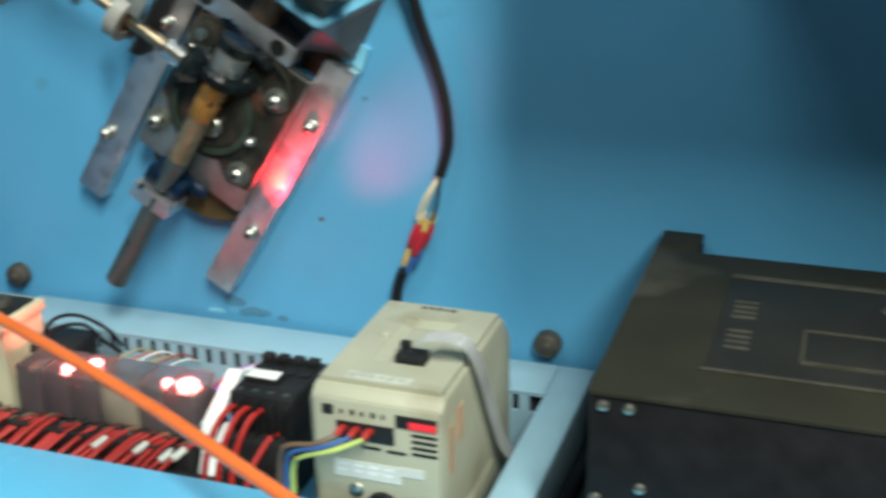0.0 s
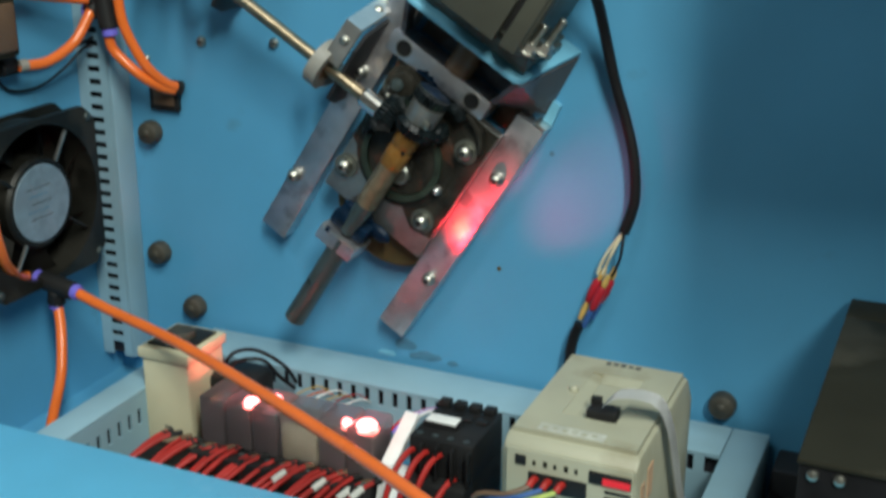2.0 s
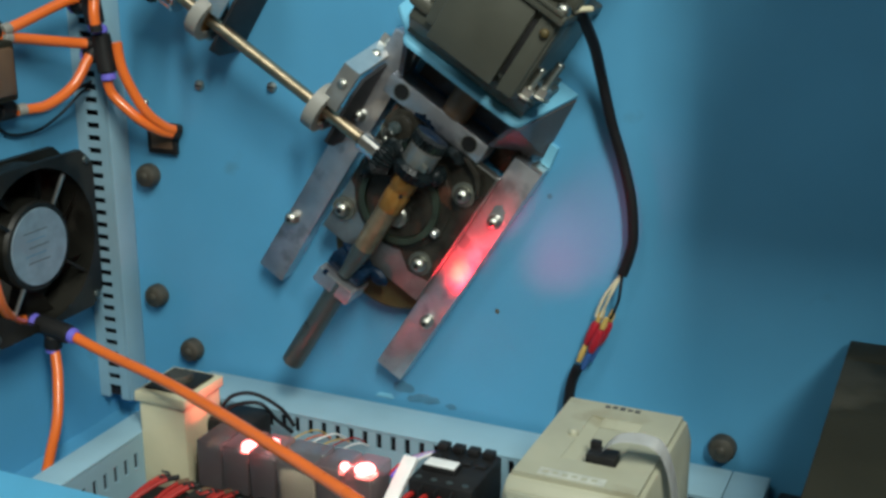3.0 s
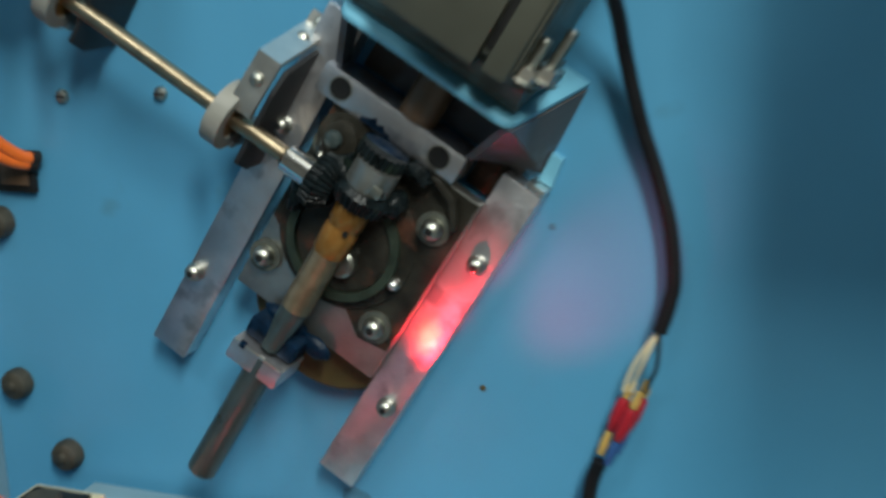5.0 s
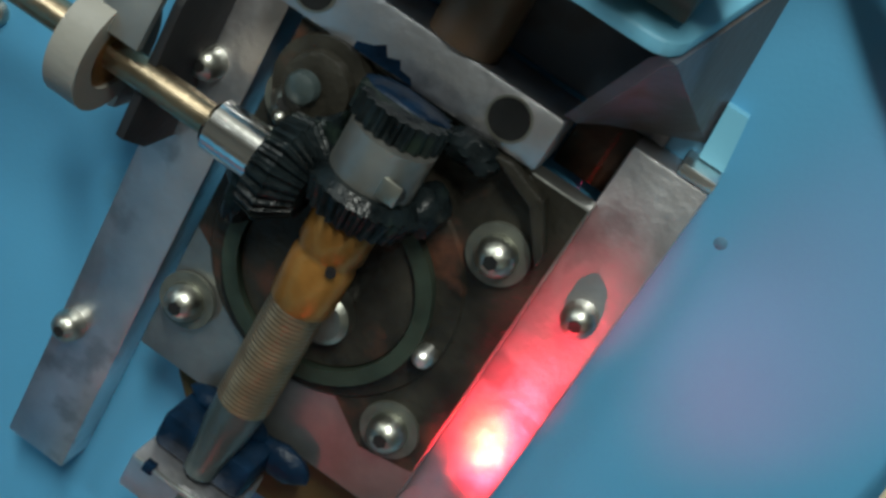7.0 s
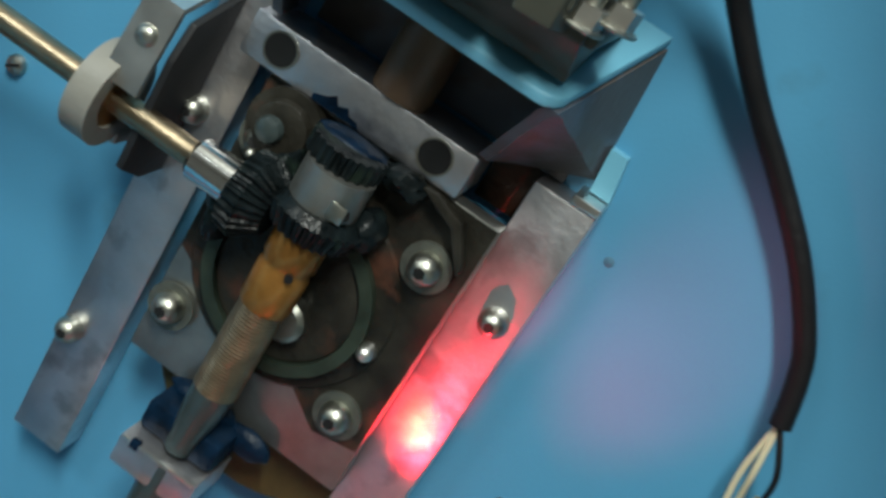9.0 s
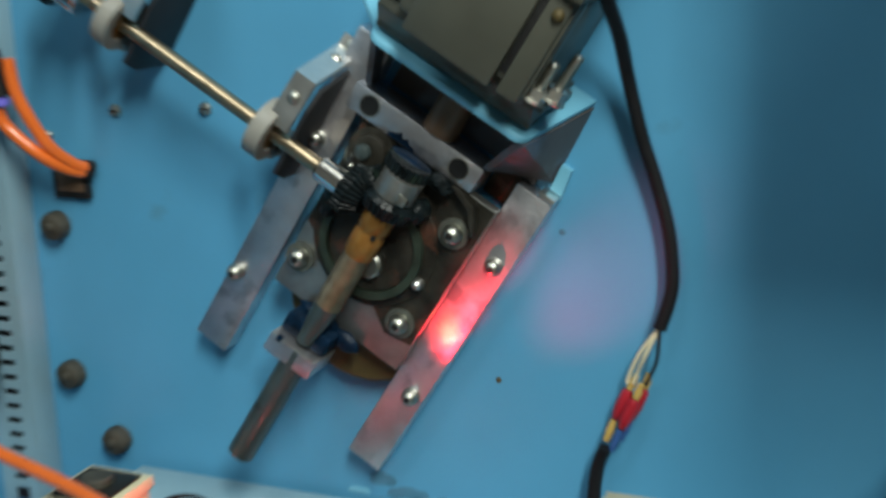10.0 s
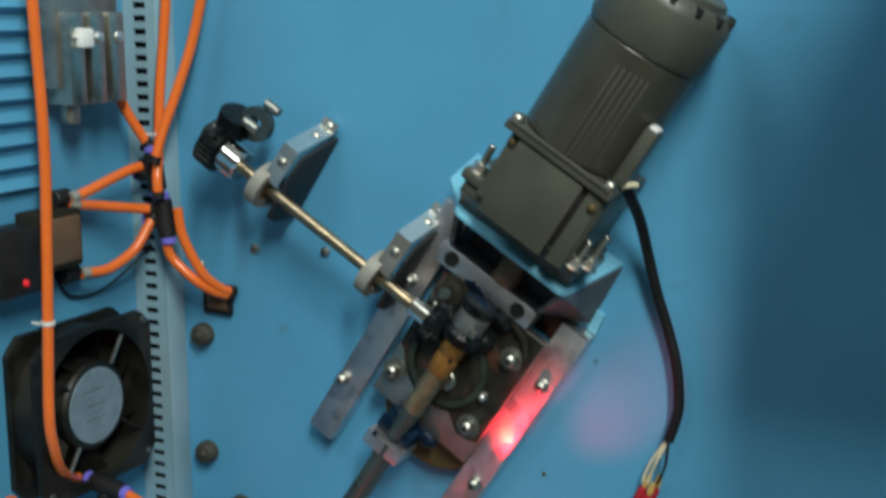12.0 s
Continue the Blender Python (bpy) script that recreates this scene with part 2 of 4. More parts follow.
def strap(points, width, thick, axis, bm=None):
    """A bent strip: a polyline in the plane across the axis, with thickness, pushed along the axis over the given width (from, to)."""
    pts = [Vector(p) for p in points]
    normals = []
    for i in range(len(pts)):
        d = Vector((0, 0))
        if i:
            d += (pts[i] - pts[i - 1]).normalized()
        if i < len(pts) - 1:
            d += (pts[i + 1] - pts[i]).normalized()
        d.normalize()
        normals.append(Vector((-d.y, d.x)))
    outline = [tuple(p) for p in pts] + [tuple(p - n * thick) for p, n in reversed(list(zip(pts, normals)))]
    own = bmesh.new()
    n = len(pts)

    def at(p, h):
        q = list(p)
        q.insert(axis, h)
        return own.verts.new(q)

    lo, hi = [at(p, width[0]) for p in outline], [at(p, width[1]) for p in outline]
    m = len(outline)
    for i in range(m):
        j = (i + 1) % m
        own.faces.new((lo[i], lo[j], hi[j], hi[i]))
    for i in range(n - 1):
        a, b, c, d = i, i + 1, m - 2 - i, m - 1 - i
        own.faces.new((lo[a], lo[b], lo[c], lo[d]))
        own.faces.new((hi[d], hi[c], hi[b], hi[a]))
    return merged(bm, own)


def slab(points, shift, bm=None):
    """A sheet-metal piece: a nearly flat outline of points in space, made thick by a shift."""
    own = bmesh.new()
    lo = [own.verts.new(p) for p in points]
    hi = [own.verts.new(Vector(p) + Vector(shift)) for p in points]
    own.faces.new(lo), own.faces.new(hi[::-1])
    for i in range(len(points)):
        j = (i + 1) % len(points)
        own.faces.new((lo[i], lo[j], hi[j], hi[i]))
    bmesh.ops.triangulate(own, faces=[f for f in own.faces if len(f.verts) > 4])
    return merged(bm, own)


def dome(at, way, r, h, bm=None, seg=20):
    a = Vector(at)
    b = a + Vector(way).normalized() * h
    return lathe(a, b, [(0, r), (0.35, r), (0.7, r * 0.85), (0.92, r * 0.5), (1, r * 0.12)], bm, seg)


def lump(at, size, seed, bm=None, uneven=1.0):
    """An uneven blob with half-axes size."""
    own = bmesh.new()
    bmesh.ops.create_icosphere(own, subdivisions=3, radius=1)
    for v in own.verts:
        n = noise.noise(v.co * 1.7 + Vector((seed, 0, 0))) * 0.35 + noise.noise(v.co * 4.1 + Vector((0, seed, 0))) * 0.16
        v.co = Vector([a + c * s * (1 + n * uneven) for a, c, s in zip(at, v.co, size)])
    return merged(bm, own)


AT = Matrix.Translation((0, 0, Z0))


def place(x, y, z, m=Matrix.Identity(4)):
    return Matrix.Translation((x * MM, y * MM, z * MM + Z0)) @ m


# ---- the room and the machine body ----
def room():
    solid("floor", box(-2500, 3000, -3500, 1200, -40, 0), FLOORM, pose(0, 0, 0), "bare brownish concrete workshop floor", kind="structure")
    for name, b in (("wall_north", (-2500, 3000, 1200, 1300, 0, 2800)), ("wall_south", (-2500, 3000, -3600, -3500, 0, 2800)),
                    ("wall_west", (-2600, -2500, -3500, 1200, 0, 2800)), ("wall_east", (3000, 3100, -3500, 1200, 0, 2800))):
        solid(name, box(*b), ROOM, pose(0, 0, 0), "plain off-white workshop wall", kind="structure")
    solid("ceiling", box(-2500, 3000, -3500, 1200, 2800, 2850), ROOM, pose(0, 0, 0), "plain white workshop ceiling", kind="structure")


def cabinet():
    solid("wall_back_panel", box(-48, 950, 0, 3, -950, 620), BLUE, AT, "flat sky-blue painted steel back panel of the machine", kind="structure")
    solid("wall_left_panel", box(-48, -45, -330, -0.2, -950, 620), BLUE, AT, "sky-blue painted steel side panel carrying the fan", kind="structure")
    solid("floor_tray_plate", box(-45, 447, -241, 0, -194, -190), BLUE, AT, "sky-blue painted steel base plate under the electrics", kind="structure")
    # Base plate added in black so the gap by the control unit stays dark.
    solid("floor_dark_plate", box(447.2, 950, -241, 0, -194, -190), DARKENED, AT, "steel base plate under the control unit, black to keep the gap dark", kind="structure")
    beam = thing("front_beam", AT, "sky-blue painted folded steel front beam of the machine", "beam")
    part("top_flange", box(-60, 950, -277, -191, -140, -136, 1.2), BEAM, beam)
    part("front_face", box(-60, 950, -277, -274, -185, -140.2, 1.0), BEAM, beam)
    part("inner_lip", box(-60, 950, -194, -191, -189.8, -140.2), BEAM, beam)
    part("bottom_lip", box(-60, 950, -276.8, -240, -188, -185.2), BEAM, beam)
    hood = thing("side_housing", AT, "pale blue painted sheet-steel housing on the back panel", "housing")
    part("front_cover", box(500, 800, -206, -203, 150, 370, 1.5), PALE, hood)
    part("left_side", box(500, 503, -202.8, 0, 150, 370, 0.8), PALE, hood)
    part("underside", box(503.2, 800, -202.8, 0, 150, 153, 0.8), PALE, hood)
    part("top_cover", box(503.2, 800, -202.8, 0, 367, 370, 0.8), PALE, hood)


def round_knob(x, z):
    t = thing("rubber_foot", place(x, 0, z), "small round dark grey rubber foot screwed to the blue panel", "rubber foot", "round rubber feet on the panel")
    part("pad", lathe((0, 0, 0), (0, -9, 0), [(0, 8.4), (0.5, 8.6), (0.85, 7.6), (1, 5.5)]), KNOB, t)
    part("screw", dome((0, -9, 0), (0, -1, 0), 3.2, 1.5), KNOB, t)
    return t


def duct(name, length, wide, high, pitch, label, m, lo=0.3, hi=0.68, first=6.0):
    """A slotted wiring duct along x, lid on top (+z), slots in the side that faces -y between the shares lo and hi of the height."""
    t = thing(name, m, label, "wiring duct", "slotted wiring ducts")
    part("lid", box(0, length, 0, wide, high - 2, high, 0.6), DUCT, t)
    part("back_side", box(0, length, wide - 1.6, wide, 0, high - 2.2), DUCT, t)
    # Dark sheet behind the slots, painting the duct's inner shade.
    part("inside", box(0, length, 5, 6, 0.2, high - 2.2), SLOT_SHADE, t)
    part("lower_side", box(0, length, 0, 1.6, 0, high * lo), DUCT, t)
    part("upper_side", box(0, length, 0, 1.6, high * hi, high - 2.2), DUCT, t)
    data = None
    wide_finger = 0.31 if high > 40 else 0.27
    n = int((length - 2 * first) / pitch)
    for i in range(n + 1):
        if data is None:
            f = part("finger", box(-pitch * wide_finger, pitch * wide_finger, 0, 1.6, high * lo, high * hi), DUCT, t)
            data = f.data
        else:
            f = new("finger", data)
            f.parent = t
        f.location = ((first + i * pitch) * MM, 0, 0)
    return t


# ---- the drive mechanism, in its own frame: x across, y along the guide bars, z out of the panel ----
A = radians(57.5)
MECH = Matrix.Translation((0.210, 0, Z0)) @ Matrix(((math.sin(A), math.cos(A), 0, 0), (0, 0, -1, 0), (-math.cos(A), math.sin(A), 0, 0), (0, 0, 0, 1)))


def cap_bolt(name, parent, x, y, z, r, h, mat=BOLT, washer=True):
    b = part(name, dome((x, y, z), (0, 0, 1), r, h), mat, parent)
    if washer:
        part("washer", ring((x, y, z), (x, y, z + 1.4), r * 0.7, r * 1.5), DULL, b)
    part("socket", rod((x, y, z + h - 0.6), (x, y, z + h + 0.15), r * 0.36, seg=6), BLACK, b)
    return b


def guide_bar(x0, x1, y0, y1, bolts, label):
    t = thing("guide_bar", MECH, label, "guide bar", "flat steel guide bars of the drive")
    part("bar", box(x0, x1, y0, y1, 0, 13, 0.9), STEEL, t)
    if x0 > 0:
        # Brighter piece added to paint the silver highlight on the end face.
        part("end_highlight", box(x1 - 9, x1, y1 + 0.1, y1 + 3.2, 0, 13.4, 0.5), BRIGHT, t, "bright piece for the highlight on the bar end")
    for x, y in bolts:
        cap_bolt("bolt", t, x, y, 13, 4.6, 6.5, washer=False)
    return t


def gear(at, way, r, h, teeth, bm=None, r_top=None):
    """A toothed wheel of rounded teeth, tapered when r_top is given."""
    own = bmesh.new()
    a = Vector(at)
    d = Vector(way).normalized()
    s = d.orthogonal().normalized()
    c = d.cross(s)
    n = teeth * 4
    rings = []
    for k, rr in ((0, r), (1, r_top or r)):
        o = a + d * h * k
        rings.append([own.verts.new(o + (s * math.cos(i * math.tau / n) + c * math.sin(i * math.tau / n)) * rr * (1.0 if i % 4 in (0, 1) else 0.9)) for i in range(n)])
    for i in range(n):
        own.faces.new((rings[0][i], rings[0][(i + 1) % n], rings[1][(i + 1) % n], rings[1][i]))
    own.faces.new(rings[0]), own.faces.new(rings[1][::-1])
    return merged(bm, own)


def carriage():
    t = thing("bearing_carriage", MECH, "oil-stained steel bearing plate with round housing between the bars", "bearing plate")
    part("base_plate", box(-44, 35.6, -44, 57.5, 13.2, 21, 1.0), PLATE, t, "worn steel plate, oily towards the middle")
    part("bearing_flange", lathe((2, -27, 1), (2, -27, 12), [(0, 43), (0.8, 44), (1, 42)], seg=48), BRASSD, t, "dull brass round flange under the plate")
    part("oil_pan", lathe((-8, 8, 21.1), (-8, 8, 22.2), [(0, 34), (1, 33)], seg=44), OILED, t, "dark oily recessed disc")
    part("oil_film", prism([(-43.5, -4), (-30, -12), (-14, -17), (6, -20), (20, -30), (35, -27), (35, 57), (-43.5, 57)], 21.05, 21.4, 2), OILED, t, "black oil film on the plate")
    part("outer_ring", ring((-8, 6, 22.3), (-8, 6, 25.5), 23.5, 27.5, seg=48), RINGM, t, "greenish grey bearing ring")
    part("seal", ring((-8, 6, 22.3), (-8, 6, 23.6), 9, 23, seg=48), OILED, t, "dark red-brown oil seal")
    part("hub", lathe((-3.5, -1.5, 22.3), (-3.5, -1.5, 29), [(0, 7), (0.8, 7), (1, 5.5)]), BOLT, t, "steel hub")
    for x, y in ((23.5, 36.5), (24.5, -20), (-37, -23.5), (-36, 40)):
        cap_bolt("bolt", t, x, y, 21.4, 5.2, 7.5)
    part("dowel", dome((22, 4, 21.4), (0, 0, 1), 3.0, 6), BRIGHT, t)
    part("bearing_block", box(-54.5, 20.5, 58.5, 72.5, 4, 24.5, 1.2), STEEL, t, "grey ground steel cross block with two bolt holes")
    for x in (-43, 9.6):
        h = part("bolt_hole", ring((x, 65.8, 24.55), (x, 65.8, 24.9), 4.9, 5.5), BOLT, t)
        part("hole_bottom", rod((x, 65.8, 24.52), (x, 65.8, 24.7), 4.95), BLACK, h)
    part("ink_mark", prism([(-29, 59.3), (-23, 59.2), (-18, 59.4), (-13, 59.3), (-14, 60.8), (-17, 61.2), (-18, 63), (-21, 61.8), (-22.5, 64.2), (-25, 62.4), (-29, 61)], 24.52, 24.7, 2), BLUEING, t, "smear of blue marking ink")
    part("side_rail", prism([(2, 57.2), (12, 57), (24, 52), (30.5, 43), (32.4, 41), (32.4, 44), (26, 55), (16, 58.2)], 21.5, 27, 2, bevel=0.5), OILED, t, "oily bent edge of the oil tray")


def screw_drive():
    t = thing("lead_screw", MECH, "threaded dark steel lead screw with brass sleeve and square nut", "lead screw")
    part("shaft_end", rod((-8, -131, 38), (-8, -55, 38), 7.2, ch=1.2), SHAFT, t)
    prof, n = [], 26
    for i in range(n):
        prof += [(i / n, 6.9), ((i + 0.5) / n, 7.15)]
    prof.append((1, 6.9))
    part("threaded_length", lathe((-8, -27, 38), (-8, 5, 38), prof, seg=24), THREAD, t, "bronze-coloured threaded length")
    part("neck", lathe((-8, -27.1, 38), (-9, -52, 38), [(0, 6.8), (0.35, 6.3), (0.8, 4.6), (1, 4.4)]), SHAFT, t, "dark oily tapered neck of the screw")
    sleeve = part("brass_sleeve", lathe((-8, 5, 38), (-8, 31, 37.5), [(0, 7.3), (0.05, 7.9), (0.5, 7.9), (0.54, 7.4), (0.6, 7.4), (0.64, 8.1), (0.96, 8.1), (1, 7.4)]), BRASS, t, "oily orange brass sleeve")
    part("sleeve_pin", rod((-4, 20, 44.4), (-3.6, 20, 45.4), 1.3, seg=10), BLACK, sleeve)
    nut = part("nut_block", box(-24.5, 3.6, -65.5, -54.5, 21.5, 45, 1.0), STEEL, t, "square steel nut block")
    # Brighter strip along the upper rear edge of the block.
    part("nut_edge", box(-23.5, 2.6, -55.4, -54.2, 44.8, 45.8, 0.3), BRIGHT, nut, "bright strip along the rear edge")
    part("ink_coat", box(-24, 3.2, -54.3, -43, 21.5, 38.5, 2.5), BLUEING, nut, "dark blue inked rear half")
    part("ink_smear", lump((5, -46, 24), (9, 5, 3.5), 7.7, uneven=0.5), BLUEING, nut, "dark smear of blue ink and oil")
    part("ink_smear", lump((-12, -42.5, 25), (12, 4, 5), 2.2, uneven=0.4), BLUEING, nut)
    part("nut_key", box(-20.5, -17.5, -56.6, -53.6, 43.5, 45.9, 0.3), BLUEING, nut)
    wheel = part("bevel_wheel", gear((-8, 31.2, 36), (0, 1, 0), 12.0, 6.5, 26, r_top=14.2), GREASE, t, "black greasy toothed bevel wheel")
    part("wheel_web", lathe((-8, 37.7, 36), (-8, 40.2, 36), [(0, 13.2), (1, 11)]), GREASE, wheel)
    part("set_collar", ring((-8.5, 40.3, 35), (-8.5, 52, 35), 6, 10.4), PLATE, t, "steel set collar with oily sides")
    part("collar_screw", rod((0, 44, 42.0), (0.4, 44, 43.4), 1.5, seg=10), BLACK, t)
    part("collar_flat", box(-4.6, 0.8, 41, 46.5, 43.4, 44.6, 0.6), BOLT, t, "polished flat of the collar")
    part("worm", gear((-10, 52.2, 32), (0, 1, 0), 11.5, 6.0, 22), GREASE, t, "black greasy worm")
    for k, (at, size) in enumerate((((-15, 29.5, 33), (8, 3.5, 7)), ((4, 38, 28), (6, 7, 7)), ((-24, 40, 26), (6, 8, 6)),
                                    ((-35, 14, 26), (5, 9, 5)), ((-2, 30, 30), (6, 3.5, 6)), ((6, 55, 26), (8, 4, 5)))):
        part("grease_lump", lump(at, size, k * 3.1), GREASE, t)
    part("ink_smear", lump((-11, 57.6, 30), (11, 2.4, 6), 9.3, uneven=0.4), BLUEING, t, "wet blue marking ink on the worm")
    part("upper_shaft", rod((-9, 72.6, 17), (-9, 112, 17), 9), BROWNW, t, "brown oily coupling")
    pinion = part("pinion", gear((-30.8, 30.5, 37), (1, 0, 0), 12.5, 5.5, 28, r_top=13.6), GREASE, t, "black greasy pinion")
    part("pinion_face", gear((-25.2, 30.5, 37), (1, 0, 0), 13.4, 6.5, 28, r_top=8.2), GREASE, pinion)
    part("grease_smear", lathe((-33, 20, 21.5), (-31, 16, 31), [(0, 11), (0.4, 10), (0.8, 7), (1, 3)]), GREASE, t, "black grease smear")
    cap = part("bearing_cap", lathe((-31, 47.5, 21.5), (-31, 47.5, 30.5), [(0, 12), (0.55, 12), (0.6, 9), (0.9, 8.4), (1, 6)]), OILED, t, "greasy black round bearing cap")
    part("cap_bolt", dome((-33, 47, 30.5), (0, 0, 1), 4.2, 3.6), SHAFT, cap)
    part("cap_bolt", dome((-35.5, 36.5, 24), (0, 0, 1), 2.4, 6.5), BOLT, cap)


def cross_rod():
    t = thing("cross_rod", MECH, "long bronze-coloured steel cross rod with bright end collars", "rod")
    part("rod", rod((-194, 30.5, 38), (-46, 30.5, 38), 4.0, ch=0.5), ROD, t)
    part("end_collar", rod((-46, 30.5, 38), (-31, 30.5, 38), 6.6, ch=1.2), CHROME, t, "bright chromed collar")
    part("far_collar", rod((-209, 30.5, 38), (-193, 30.5, 38), 11.5, ch=1), CHROME, t, "bright steel collar")
    w = part("hand_gear", gear((-224, 31, 38), (1, 0, 0), 16, 14, 26), GREASE, t, "dark greasy toothed wheel")
    part("wheel_hub", rod((-228, 31, 38), (-223, 31, 38), 9, ch=1), GREASE, w)
    part("grease_lump", lump((-219, 38, 42), (9, 12, 11), 5.5), GREASE, w)
    part("second_gear", gear((-215, 46, 32), (0, 1, 0.2), 13, 12, 34), GREASE, t, "second dark toothed wheel")
    part("gear_flange", ring((-203, 58, 27), (-203, 58, 33), 5, 12), SHAFT, t, "grey round flange")
    for y, z in ((74, 30), (62, 46)):
        part("flange_screw", rod((-204, y, z), (-192, y, z), 3.4, ch=0.6), BOLT, t)


def rod_bracket(v, label):
    t = thing("rod_bracket", MECH @ pose(v * MM, 0, 0), label, "bracket", "bright brackets holding the cross rod")
    # The web's shaded side is put into its black colour.
    part("web", prism([(8, 0), (73, 0), (73, 4), (61.5, 36), (50, 39.5), (14, 39.5), (8, 26)], -2.4, 0, 0, bevel=0.4), DARKENED, t, "upright web of the bracket, blackened for its shaded side")
    part("flange", strap([(82, 4), (75, 6), (64, 40), (46, 43), (38, 44)], (-14.5, -2.6), 2.4, 0), BRIGHT, t, "bright bent flange")
    for y, z in ((78.5, 5), (71.5, 17)):
        part("screw", dome((-8.5, y, z), (0, 0.5, 0.8), 3.6, 3.4), BOLT, t)
    part("flange_screw", dome((-8.5, 54, 42), (0, 0, 1), 3.6, 4), BOLT, t)
    r = part("bearing_ring", ring((-19, 30.5, 37), (-10.5, 30.5, 37), 9.5, 15.5), RINGW, t, "off-white plastic bearing ring")
    part("race", ring((-17.5, 30.5, 37), (-11.5, 30.5, 37), 4.2, 9.4), BRASS, r, "brown bearing race")
    part("lower_clamp", box(-18, -10.5, 12, 22, 0, 28, 2), PLATE, t)
    return t


def panel_screw(x, z, r=3.4):
    t = thing("panel_screw", place(x, 0, z), "small oxidised screw in the blue panel", "screw", "screws in the blue panel")
    part("head", dome((0, 0, 0), (0, -1, 0), r, 3), BOLT, t)
    part("slot", box(-r * 0.7, r * 0.7, -3.2, -2.7, -0.5, 0.5), BLACK, t)


def motor_bracket():
    t = thing("motor_bracket", MECH, "sky-blue painted welded motor bracket with gussets", "bracket")
    right = [(34.5 - 7 + 7 * math.cos(a), 49 - 7 + 7 * math.sin(a)) for a in (0, 0.4, 0.8, 1.2, math.pi / 2)]
    left = [(-54 + 7 - 7 * math.sin(a), 49 - 7 + 7 * math.cos(a)) for a in (0, 0.4, 0.8, 1.2, math.pi / 2)]
    plate = prism([(44, 0)] + right + left + [(-70, 30), (-72, 0)], 0, 3.4, 1, bevel=0.7)
    for v in plate.verts:
        v.co.y += 120.5 - v.co.z * 20 / 48
    part("plate", plate, PALE, t, "leaning pale blue plate with rounded corners")
    # Gussets and floor carry their shade in the colour.
    part("gusset", slab([(44.5, 120.2, 0), (34, 100.6, 46.5), (32, 98.5, 45.5), (22.5, 73.6, 25), (27, 73, 12), (48, 79, 0)], (-3.2, 0, 0)), GUSSET, t, "side gusset, darkened for its shaded face")
    part("gusset", slab([(-68, 120.2, 0), (-52, 101, 45), (-51, 74, 24), (-55, 74, 0)], (3.2, 0, 0)), GUSSET, t, "side gusset, darkened for its shaded face")
    part("base", box(-46, 40.8, 73, 116, 0, 3, 0.6), GUSSET, t, "greasy bracket floor, darkened for the shade below the motor")
    # Black strip added over the panel so this gap stays dark.
    part("gap_strip", box(20.8, 47.5, 56, 72.8, 0.3, 3, 0.4), OILED, t, "black strip added to darken the gap behind the cross block")
    # Light on the toe is put into its paler colour.
    part("weld_toe", slab([(48.4, 76.6, 0), (55, 76.6, 0), (52.5, 90, 0), (47, 90, 0)], (0, 0, 4.5)), PALE, t, "weld toe, pale blue for the light on it")


